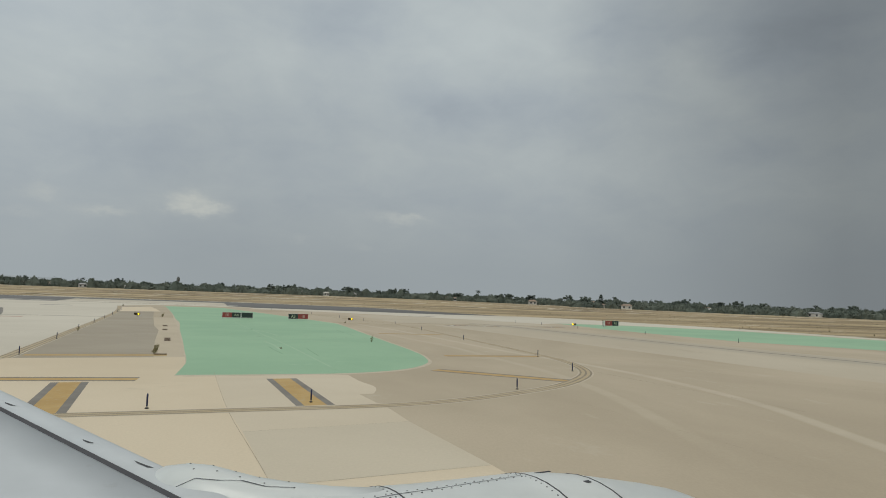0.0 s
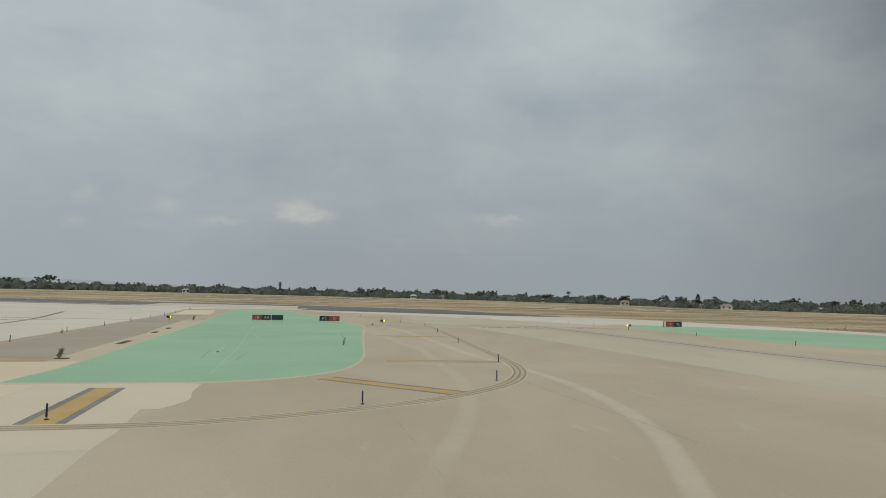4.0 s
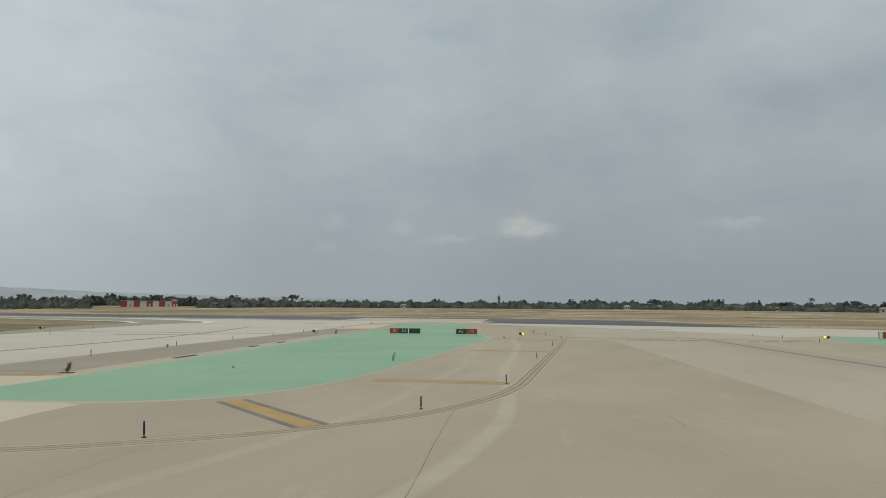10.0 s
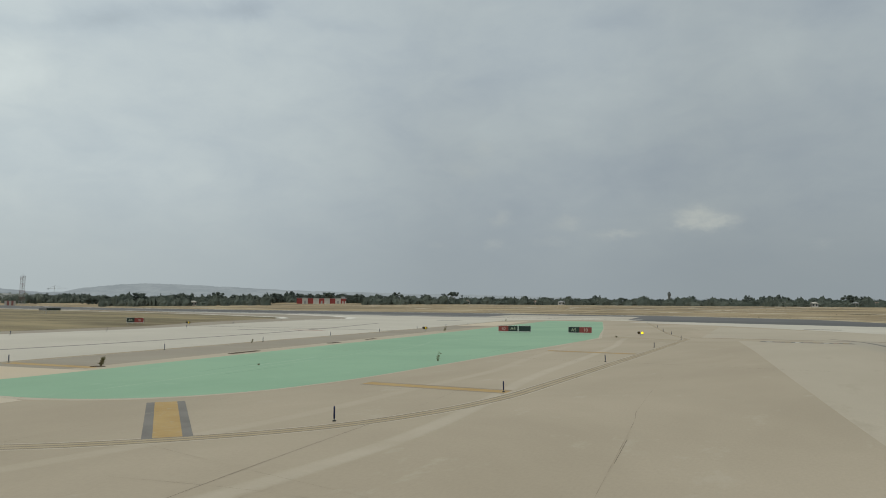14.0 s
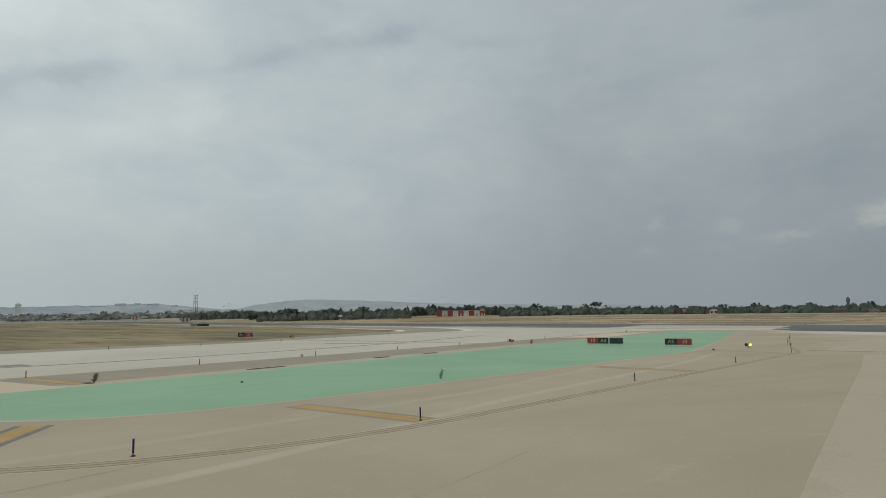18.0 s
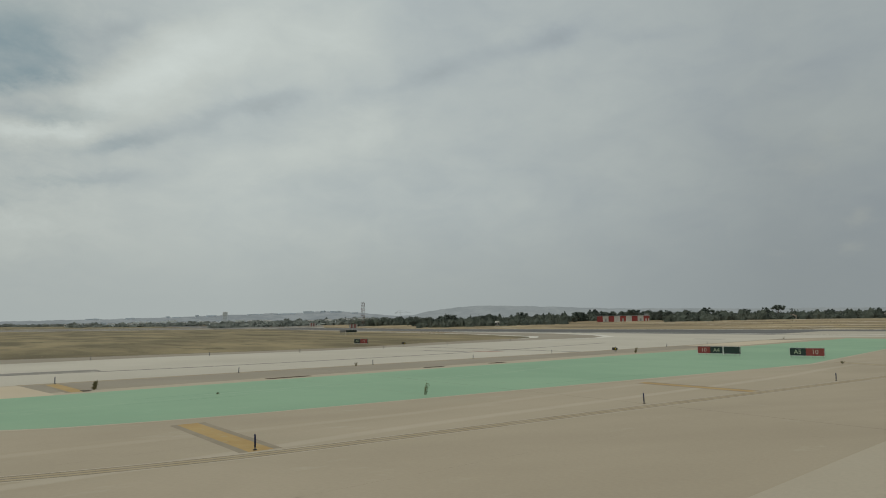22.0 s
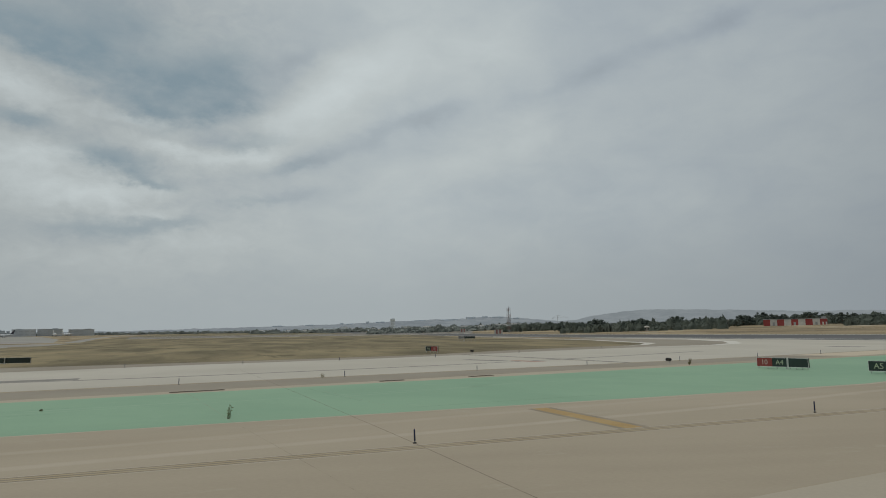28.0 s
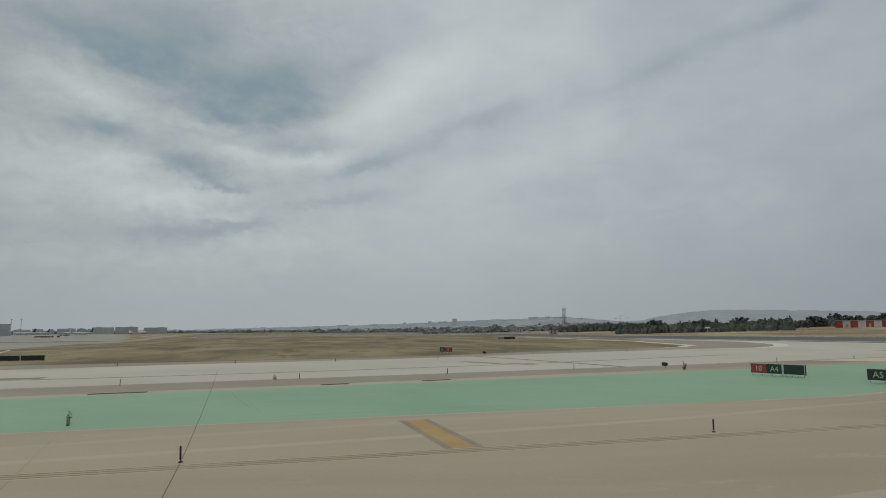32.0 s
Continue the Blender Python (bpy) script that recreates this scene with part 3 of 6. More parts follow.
WEST_FAR = curve(V((-56, 10), (-60.5, 28), (-65.5, 42), (-68.8, 57), (-71.5, 70), (-78.5, 88), (-87, 107), (-93.5, 128), (-97, 147)))
GRASS_WEST = V((-71, 0), (-71.6, 20), (-72.6, 36), (-75.6, 57), (-81.5, 79), (-93.5, 98), (-104, 120), (-108.5, 134), (-112, 139))
GREEN_LINE = curve(V((-18.4, 23.5), (-14.2, 24.2), (-10.3, 25.2), (-7.4, 27.4), (-5.6, 30.9), (-5.05, 35), (-5.1, 40), (-5.9, 50), (-6.9, 63), (-7.9, 78), (-9.0, 88.5)), 5) \
    + V((-13, 101), (-19.5, 122), (-36, 172)) + V((-51, 172)) + curve(V((-49.0, 168), (-36.9, 115), (-31.4, 89), (-27.7, 72), (-24.7, 57.5), (-22.3, 46), (-20.5, 37), (-19.1, 30), (-18.7, 26.8)), 4)

sheet("apron", V((-75, -80), (90, -80), (120, 0), (110, 60), (77, 84), (74, 118), (56, 165), (30, 200), (10, 235), (-30, 258), (-140, 258), (-140, 160), (-112, 139), (-108.5, 134), (-104, 120), (-93.5, 98), (-81.5, 79), (-75.6, 57), (-72.6, 36), (-71.6, 20), (-71, -20)),
      0.0, TAN, "tan weathered taxiway pavement", "pavement", 0.12)
sheet("cream_slabs", V((-10.8, 24.8), (-10.5, 18), (-9.45, 12.7), (-8.3, 7.3), (-5.6, -8), (1, -40), (-60, -40), (-55, 12), (-27.6, 27), (-28.0, 30.6), (-21.2, 32.2), (-18.75, 32.7), (-18.3, 30), (-18, 23.4)),
      0.004, CREAM, "cream concrete slabs", "pavement")
STRIP = surface("dull_cream_concrete", (0.435, 0.378, 0.292), (0.480, 0.422, 0.332), 13.0, 0.1, 0.9, 0.03, ((0.41, 0.355, 0.27), 0.55, 0.6))
sheet("margin_strip", V((-21.2, 32.2), (-24.0, 45), (-27.0, 60), (-29.2, 68), (-34.9, 93), (-31.2, 93), (-26.4, 72), (-23.3, 57.5), (-20.8, 46), (-19.5, 37), (-18.75, 32.7)), 0.004, STRIP, "dull cream concrete strip between the shoulder and the green", "pavement")
SLAB_CREAM = surface("greyish_cream_concrete", (0.520, 0.462, 0.368), (0.560, 0.502, 0.405), 13.0, 0.12, 0.9, 0.03, ((0.555, 0.490, 0.385), 0.56, 0.6))
SLAB_GREY = surface("grey_cream_concrete", (0.490, 0.442, 0.358), (0.530, 0.480, 0.390), 13.0, 0.12, 0.9, 0.03, ((0.530, 0.470, 0.370), 0.60, 0.5))
sheet("upper_slabs", [*V((-16.9, 25), (-15.0, 14.6), (-14.2, 11.2), (-9.45, 12.7), (-9.75, 14.8)), *curve(V((-10.35, 17.9), (-9.95, 18.9), (-9.8, 20.6), (-10.3, 22.4), (-10.7, 24.8)))], 0.008, SLAB_CREAM, "pale concrete slabs beside the cream ones", "pavement")
sheet("grey_slabs", V((-14.2, 11.2), (-13.1, 5.9), (-8.3, 7.3), (-9.45, 12.7)), 0.008, SLAB_GREY, "greyer concrete slabs beside the cream ones", "pavement")
sheet("infield_ground", [*GRASS_WEST, *V((-125, 148), (-190, 167), (-400, 196), (-900, 190), (-2500, 180), (-2500, -170), (-1300, -128), (-400, -53), (-186, -25), (-100, -40), (-71, -30))], -0.1, OLIVE, "olive-brown dry grass of the infield", "ground", cuts_x=(-1900, -1400, -1000, -760, -600, -480, -380, -300, -230, -170, -120))
sheet("west_shoulder", [*WEST_EDGE[6:], *V((-51, 160), (-47.5, 150), (-35.4, 95), (-29.2, 68), (-27.0, 60), (-24.0, 45), (-21.2, 32.2))], 0.006, SHOULDER, "brown-grey asphalt shoulder strip", "pavement")
sheet("west_taxiway", [*WEST_EDGE, *V((-57, 176), (-51, 190), (-30, 186.5), (-30, 199), (-260, 203), (-113, 167)), *reversed(WEST_FAR)], 0.008, WHITE_CONCRETE, "pale concrete taxiway leading to the runway", "taxiway")
sheet("pale_bay", V((-45.8, 117.0), (-40.4, 122.5), (-45.5, 142), (-50.6, 160.0), (-55.4, 150.0)), 0.010, CREAM, "pale concrete bay beside the shoulder", "pavement")
sheet("west_far_shoulder", [*WEST_FAR, *reversed(GRASS_WEST)], 0.010, SHOULDER, "narrow brown shoulder along the grass", "pavement")
sheet("west_fillet", V((-112, 139.5), (-104, 135), (-97, 147.5), (-106, 159), (-126, 173.5), (-160, 187.5), (-262, 199), (-190, 172), (-125, 152)), 0.012, SHOULDER, "brown asphalt fillet by the runway", "pavement")
sheet("green_margin", curve(GREEN_LINE, 1, True), 0.012, PALE_LINE, "pale painted margin of the green island", "pavement")
sheet("green_island", [p + (Vector((-22, 80, 0)) - p).normalized() * 0.45 for p in GREEN_LINE], 0.016, GREEN, "green painted island between the taxiways", "pavement")
EAST_SLAB = surface("warm_grey_concrete", (0.415, 0.368, 0.292), (0.470, 0.425, 0.345), 12.0, 0.05, 0.88, 0.03, ((0.385, 0.335, 0.262), 0.56, 0.6), stretch=(1, 0.4, 1))
sheet("east_slabs", V((5.4, 92.0), (9.0, 74.5), (13.3, 51.6), (15.9, 38), (18.2, 26.5), (21, 12), (27, -20), (50, -20), (36, 20), (28.5, 45), (24.5, 62), (20, 80), (17.5, 92)), 0.005, EAST_SLAB, "pale warm grey concrete slabs", "pavement")
sheet("hold_bay", V((-5, 146), (-3, 128), (0.5, 98), (16.5, 99.5), (30, 101), (26, 112), (20, 128)), 0.005, EAST_SLAB, "grey-tan concrete before the runway", "pavement")
sheet("north_strip", V((-29, 170), (-5.5, 156), (20, 128), (30, 112), (36, 119), (50, 117.5), (66, 103), (76, 70), (79, 84), (74, 118), (56, 165), (24, 174), (-29, 188)), 0.006, WHITE_CONCRETE, "white concrete strip along the runway", "pavement")
sheet("green_patch", V((35, 118), (50, 116.5), (65, 102), (72.5, 77), (74, 58), (58, 44), (48, 53), (38.5, 65), (36.3, 78), (34.5, 95)), 0.014, GREEN, "green painted island by the far sign", "pavement")
def strip_sheet(name, stations, lift, material, label, category):
    """A long paved strip from stations of (x, near y, far y)."""
    bm = bmesh.new()
    rows = []
    for x, near, far in stations:
        levels = (near, min(max(200, near), far), min(max(229, near), far), far)
        rows.append([bm.verts.new((x, y + 0.001 * k, height(x, y) + lift * LAYER)) for k, y in enumerate(levels)])
    for one, two in zip(rows, rows[1:]):
        for k in range(3):
            bm.faces.new((one[k], two[k], two[k + 1], one[k + 1]))
    tagged(part(name, bm, material), label, category, kind="structure")


strip_sheet("runway", ((-3200, 192, 258), (-2600, 194, 258), (-1900, 196, 258), (-1400, 198, 258), (-1000, 200, 258), (-760, 201, 258), (-600, 202, 258), (-480, 202, 258), (-380, 203, 258), (-262, 203, 258), (-170, 201, 258),
            (-100, 200, 258), (-60, 200, 258), (-39, 200, 252), (-28.6, 186.5, 248), (6, 177, 236), (24, 172, 210), (40, 177, 180)), 0.020, ASPHALT, "dark asphalt runway", "runway")
for y0, y1 in ((206.5, 208.5), (254, 256)):
    sheet("runway_edge_line", V((-3000, y0 - 2), (-36, y0), (-36, y1), (-3000, y1 - 2)), 0.028, WHITE_PAINT, "white runway edge line", "marking", cuts_x=(-2600, -1900, -1400, -1000, -760, -600, -480, -380, -300, -230, -170, -120, -80))
sheet("worn_runway_band", V((-86, 201.5), (-38, 200), (-44, 236), (-92, 236)), 0.024, PALE, "lighter worn asphalt band", "runway")
sheet("far_apron", V((-186, -27), (-290, -42), (-440, -64), (-700, -122), (-1110, -240), (-2000, -560), (-2200, -1300), (-500, -900), (-150, -300)), 0.02, APRON, "far terminal apron concrete", "pavement", cuts_x=(-1900, -1400, -1000, -760, -600, -480, -380, -300, -230, -170))
sheet("fillet_edge_line", V((-94.6, 128), (-97.6, 147), (-106.5, 159), (-126, 173.5), (-160, 187.5), (-160, 190.4), (-124.8, 176.6), (-104, 160.8), (-95.8, 147.4), (-93.5, 128)), 0.020, WHITE_PAINT, "white edge line round the fillet", "marking")
sheet("infield_edge_line", V((-109, 132), (-112.5, 139), (-125, 148.5), (-190, 167.5), (-400, 197), (-400, 200), (-190, 170.8), (-124, 151.4), (-111, 140.4), (-107.8, 132)), 0.018, WHITE_PAINT, "white line along the infield edge", "marking")

# bare soil along the rim of the infield, a pale kerb at its far corner
SOIL = surface("bare_brown_soil", (0.150, 0.112, 0.076), (0.235, 0.180, 0.122), 3.0, 0.25, 0.95, 0.2, ((0.36, 0.30, 0.205), 0.52, 0.9))
rim = tagged(new("infield_rim"), "bare brown soil along the rim of the infield", "soil", kind="structure")
ribbon("soil_strip", [p + Vector((-1.0, 0.3, 0)) for p in curve(GRASS_WEST[:8])], 1.1, 0.055, SOIL, rim)
ribbon("pale_kerb", curve(V((-96, 8.0), (-120.5, -1.2), (-145, -10.3), (-176.6, -21.0), (-186, -26))), 0.8, 0.06, WHITE_CONCRETE, rim)
far_taxiway = tagged(new("far_taxiway"), "pale strip of a far taxiway behind the infield", "taxiway", kind="structure")
ribbon("pavement_strip", curve(V((-300, -40), (-440, -55), (-883, -118), (-1500, -170), (-2150, -205))), 10, 0.3, APRON, far_taxiway)

# far pavements beyond the infield
far_bands = tagged(new("far_taxiways"), "far grey taxiways and pale strips beyond the infield", "taxiway", kind="structure")
for r, wide, m in ((655, 16, WHITE_CONCRETE), (700, 60, OLD_ASPHALT), (775, 40, APRON), (860, 70, OLD_ASPHALT), (925, 14, WHITE_CONCRETE)):
    ribbon("far_strip", [Vector((22 - math.sin(radians(q)) * r, 40 + math.cos(radians(q)) * r, 0)) for q in range(70, 99)], wide, 1.2, m, far_bands)

# ---- markings ----
def double_line(name, line, label, scale=1.0):
    t = tagged(new(name), label, "marking", kind="structure")
    ribbon("pale_edge", line, 0.86 * scale, 0.020, PALE_LINE, t)
    ribbon("dark_band", line, 0.68 * scale, 0.024, LINE_DARK, t)
    for side in (-1, 1):
        ribbon("yellow_line", line, 0.18 * scale, 0.028, LINE_YELLOW, t, offset=side * 0.145 * scale)


double_line("edge_marking", EDGE, "worn double yellow taxiway edge line")
double_line("edge_marking", [p + Vector((0.25, 0, 0)) for p in WEST_EDGE[6:]], "worn double yellow taxiway edge line")
double_line("edge_marking", curve(V((-0.1, 92.4), (-4.2, 103), (-8, 115), (-13.2, 132), (-23.5, 166))), "worn double yellow taxiway edge line", 0.8)


def stripe_block(corners, border=BORDER, paint=YELLOW):
    """A transverse yellow bar with grey borders, from the two end middles."""
    (ax, ay), (bx, by) = corners
    t = tagged(new("shoulder_bar"), "faded yellow shoulder bar with dark grey borders", "marking", kind="structure")
    a, b = Vector((ax, ay, 0)), Vector((bx, by, 0))
    line = [a.lerp(b, q / 6) for q in range(7)]
    ribbon("yellow_centre", line, 0.80, 0.022, paint, t)
    for side in (-1, 1):
        ribbon("grey_border", line, 0.28, 0.026, border, t, offset=side * 0.53)


DULL_BORDER = surface("worn_brown_border", (0.262, 0.226, 0.172), (0.310, 0.268, 0.205), 4.0, 0.5, 0.85, 0.05, ((0.37, 0.32, 0.245), 0.55, 0.7))
for ends in (((-21.8, 21.1), (-20.2, 13.9)), ((-13.75, 23.05), (-12.25, 15.65)), ((-5.95, 27.6), (0.1, 23.3)), ((-3.6, 36.75), (3.45, 37.65)),
             ((-5.55, 63.6), (1.65, 64.2)), ((-27.9, 32.35), (-20.8, 33.7)), ((-30.5, 21.4), (-19.6, 22.3)), ((-8.9, 92.0), (0.4, 88.9))):
    stripe_block(ends, BORDER if ends[0][1] < 30 else DULL_BORDER, LINE_YELLOW if ends[0][1] > 80 else YELLOW)

CRACK = ((9.3, 37.0), (9.6, 35.2), (10.1, 33.1), (11.4, 26.3), (12.45, 20.8))
lines = tagged(new("pavement_lines"), "faded painted lines and sealed joints on the pavement", "marking", kind="structure")
ribbon("faded_line", curve(V((-8.5, 100), (-5.4, 84), (-3.0, 74), (-0.5, 59), (1.8, 44), (4.1, 34), (5.3, 27.5), (5.6, 22), (5.3, 16.5), (4.1, 11), (1, 0), (-3, -8))), 0.92, 0.017, FADED, lines)
trace = curve(V((-9.5, 84), (-6.2, 70), (-3.2, 54), (-1.4, 46), (-0.5, 36), (0.2, 30), (0.35, 25), (0.0, 19.5), (-0.65, 15), (-1.1, 12.6), (-2.2, 6)))
ribbon("faint_trace", trace, 0.9, 0.015, FAINT, lines)
ribbon("hair_crack", curve(V((7.4, 48.6), (7.95, 45.4), (8.8, 40.0), (9.3, 37.0)), 5), 0.008, 0.030, JOINT, lines)
ribbon("slab_joint", V((-14.2, 11.2), (-9.45, 12.7)), 0.012, 0.030, JOINT, lines)
ribbon("slab_joint", V((-13.1, 5.9), (-8.3, 7.3)), 0.012, 0.030, JOINT, lines)
for ends in (((-16.9, 25), (-15.0, 14.6), (-13.1, 5.9), (-11.2, -4)), CRACK, ((1.3, 37.2), (2.0, 34.3), (3.2, 28.4)),
             ((-5.0, 30), (-3.6, 23), (-2.1, 15.6), (-0.4, 6)), ((-1, 22.7), (0.9, 22.5), (4.1, 22.2), (8.3, 21.9), (12.9, 21.4), (15, 21.2)), ((2.4, 20.1), (5.3, 20.95), (7.8, 21.4), (9.1, 21.6)), ((-19.8, 55), (-15, 56), (-10.2, 57))):
    ribbon("joint", curve(V(*ends), 5), 0.018 if ends is CRACK else 0.014 if ends[0][0] < -4 else 0.011, 0.030, JOINT, lines)
OPEN_JOINT = surface("open_joint_dirt", (0.13, 0.112, 0.088), (0.20, 0.172, 0.132), 6.0, 0.5, 0.9, 0.1, ((0.33, 0.30, 0.22), 0.56, 0.8))
ribbon("open_joint", curve(V((3.2, 28.4), (4.3, 22.7), (5.35, 17.7), (5.9, 14.6)), 5), 0.017, 0.031, OPEN_JOINT, lines)
ribbon("open_joint", V((10.7, 30.3), (11.25, 27.3)), 0.016, 0.032, OPEN_JOINT, lines)
ribbon("open_joint", curve(V((15, 56.9), (9.7, 56.3), (3.2, 55.7), (-2.6, 55.1), (-18.1, 53.4), (-34, 51.6), (-50, 49.7)), 5), 0.028, 0.031, OPEN_JOINT, lines)
ribbon("joint", curve(V((11.5, 53.3), (8.3, 52.7), (2.1, 51.4), (-7.5, 49.4), (-16.0, 47.8), (-23.3, 46.3)), 5), 0.014, 0.031, JOINT, lines)
# scuffs on the green paint, a patched slab corner
SCUFF = worn("pale_scuffed_paint", GREEN, (0.36, 0.50, 0.39), (0.42, 0.54, 0.44), 0.42, 5.0, 0.6)
SCRATCH = worn("dark_scratched_paint", GREEN, (0.11, 0.20, 0.135), (0.16, 0.28, 0.19), 0.6, 5.0, 0.6)
ribbon("pale_scuff", curve(V((-24.0, 90), (-18.6, 64), (-14.9, 46.6), (-12.4, 33.5), (-11.2, 27))), 0.20, 0.030, SCUFF, lines)
ribbon("pale_scuff", curve(V((-21, 70), (-17.5, 62), (-15.5, 55))), 0.30, 0.030, SCUFF, lines)
ribbon("pale_scuff", curve(V((-16.3, 47.6), (-15.2, 43), (-14.6, 39))), 0.4, 0.030, SCUFF, lines)
ribbon("dark_scratch", curve(V((-12.0, 34.6), (-12.6, 38.8), (-12.9, 41.4))), 0.09, 0.032, SCRATCH, lines)
ribbon("dark_scratch", curve(V((-14.2, 35.5), (-15.0, 39), (-15.6, 42))), 0.09, 0.032, SCRATCH, lines)
ribbon("dark_scratch", curve(V((-22.4, 54.2), (-17.2, 55.2), (-12.1, 56.4))), 0.05, 0.032, SCRATCH, lines)
ribbon("dark_scratch", curve(V((-8.4, 58), (-9.3, 64), (-10.0, 70))), 0.09, 0.032, SCRATCH, lines)
ribbon("slab_patch", V((-10.35, 18.45), (-9.85, 16.25)), 0.5, 0.020, TAN, lines)
# holding positions
ribbon("hold_line", curve(V((-0.6, 96.6), (8, 98), (16.4, 99.4), (31, 101))), 0.9, 0.020, LINE_DARK, lines)
ribbon("hold_line", curve(V((-78, 83.6), (-66, 86.4), (-52, 89.2), (-40.6, 90.9))), 0.85, 0.020, BORDER, lines)
ribbon("hold_line", curve(V((-78, 82.4), (-66, 85.2), (-52, 88.0), (-40.3, 89.7))), 0.2, 0.020, LINE_YELLOW, lines)
lane = curve(V((15.4, 101), (17.6, 96), (21, 79), (24, 64), (27, 50), (31, 36), (38, 10)))
WORN_LANE = worn("tyre_darkened_concrete", EAST_SLAB, (0.300, 0.285, 0.252), (0.335, 0.315, 0.275), 0.42, 5.0, 0.12)
ribbon("worn_lane", lane, 7.5, 0.010, WORN_LANE, lines)
ribbon("taxi_centre_line", curve(V((14, 104), (17.6, 97), (21, 79), (24, 64), (27, 50), (31, 36), (38, 10))), 0.55, 0.020, BORDER, lines)
ribbon("taxi_centre_line", curve(V((-38.5, 10), (-39.8, 28), (-40.9, 42), (-43.4, 55), (-46.2, 67), (-50, 80), (-56, 96), (-66, 120))), 0.7, 0.020, BORDER, lines)
ribbon("rubber_stain", curve(V((-40.4, 24), (-41.6, 30), (-42.4, 36))), 2.6, 0.016, OLD_ASPHALT, lines)
ribbon("dark_patch", curve(V((-71.6, 151.5), (-68.5, 152.2), (-65.4, 153))), 3.6, 0.016, OLD_ASPHALT, lines)
ribbon("dark_patch", curve(V((7.6, 92.3), (12, 93), (16.4, 93.8))), 2.2, 0.016, BORDER, lines)
ribbon("dark_patch", curve(V((9, 145), (12, 144.6), (15, 144))), 3.0, 0.016, OLD_ASPHALT, lines)
ribbon("dark_patch", curve(V((-59.5, 78.0), (-55.5, 79.8), (-52.5, 81.0))), 1.6, 0.016, OLD_ASPHALT, lines)
ribbon("red_plate", curve(V((-53.5, 82.2), (-50.8, 83.0), (-48.2, 83.6))), 1.8, 0.022, RED_PAINT, lines)
for k in range(9):
    m = (WHITE_PAINT, RED_PAINT, YELLOW)[k % 3]
    ribbon("painted_dash", V((8.2 + 0.9 * k, 92.4 + 0.16 * k), (8.75 + 0.9 * k, 92.5 + 0.16 * k)), 0.8, 0.026, m, lines)
ribbon("dark_patch", curve(V((22.4, 95.2), (25.4, 96.0), (28.4, 96.8))), 1.8, 0.016, BORDER, lines)
for k in range(7):
    m = (RED_PAINT, WHITE_PAINT, YELLOW)[k % 3]
    ribbon("painted_dash", V((22.7 + 0.8 * k, 95.3 + 0.21 * k), (23.2 + 0.8 * k, 95.43 + 0.21 * k)), 0.8, 0.026, m, lines)


# ---- fixtures on the pavement ----
random.seed(4)


def edge_marker():
    t = thing("taxiway_marker", "slim dark blue marker post on a black foot", "marker post", group="taxiway edge markers")
    bm = bmesh.new()
    lathe(bm, [(0.0, 0.0), (0.0, 0.065), (0.018, 0.065), (0.035, 0.036), (0.035, 0.0)], 12, "Z")
    part("foot", bm, BLACK, t, "black round foot plate")
    bm = bmesh.new()
    lathe(bm, [(0.03, 0.0), (0.03, 0.022), (0.09, 0.022), (0.09, 0.0)], 10, "Z")
    part("stem", bm, STEEL, t, "thin grey frangible stem")
    bm = bmesh.new()
    lathe(bm, [(0.08, 0.0), (0.08, 0.029), (0.435, 0.029), (0.465, 0.021), (0.475, 0.0)], 12, "Z")
    part("sleeve", bm, BLUE_LAMP, t)
    return t


MARKERS = ((-17.5, 14.9), (-12.42, 16.33), (-3.67, 20.18), (2.02, 27.96), (3.29, 37.5), (1.96, 55.58), (0.72, 73.7), (-0.5, 91.0), (-4.3, 103.3), (-7.9, 114), (-13, 131.6), (-23, 163.4),
           (-28.2, 32.55), (-30.8, 45.3), (-33.55, 58.35), (-36.2, 71.35), (-38.95, 84.6), (-41.8, 98.1), (-44.8, 111.7), (-47.6, 124.6),
           (-63.4, 36.4), (-64.9, 49.9), (-66.6, 62.4), (-69.6, 76.8), (-79.4, 94.2), (-88.4, 115),
           (25.4, 114), (28.3, 107.6), (30.2, 95.2), (33.6, 79), (36.9, 62.8), (70.6, 120), (71, 111), (75.6, 97.6))
first = edge_marker()
for i, (x, y) in enumerate(MARKERS):
    turn = pose(x, y, height(x, y) + 0.004, random.uniform(-1.5, 1.5), random.uniform(-1.5, 1.5), random.uniform(0, 360))
    if i == 0:
        first.matrix_basis = turn
    else:
        copy_thing(first, turn)


def guard_light(x, y, turn, lit):
    """A pair of hooded amber lamps on a short bracket."""
    t = thing("runway_guard_light", "pair of black hooded lamps, one amber lamp lit", "guard light", pose(x, y, height(x, y) + 0.004, 0, 0, turn), "runway guard lights")
    bm = bmesh.new()
    rod(bm, (0, 0, 0), (0, 0, 0.22), 0.035)
    box(bm, 0, 0, 0.235, 0.50, 0.06, 0.04)
    box(bm, 0, 0, 0.012, 0.30, 0.30, 0.024, 0.006)
    part("bracket", bm, STEEL, t)
    for i, cx in enumerate((-0.21, 0.21)):
        bm = bmesh.new()
        lathe(bm, [(-0.16, 0.0), (-0.15, 0.10), (-0.05, 0.165), (0.22, 0.175), (0.22, 0.158), (0.04, 0.145)], 20)
        h = part("housing", bm, BLACK, t, "black round lamp housing with hood", pose(cx, 0, 0.40, 0, 0, -90))
        bm = bmesh.new()
        lathe(bm, [(0.045, 0.148), (0.075, 0.10), (0.085, 0.0)], 20)
        part("lens", bm, LAMP_YELLOW if i == lit else LAMP_DIM, h, "glowing amber lens" if i == lit else "unlit amber lens")
    return t


guard_light(-37.2, 93.4, -10, 1)
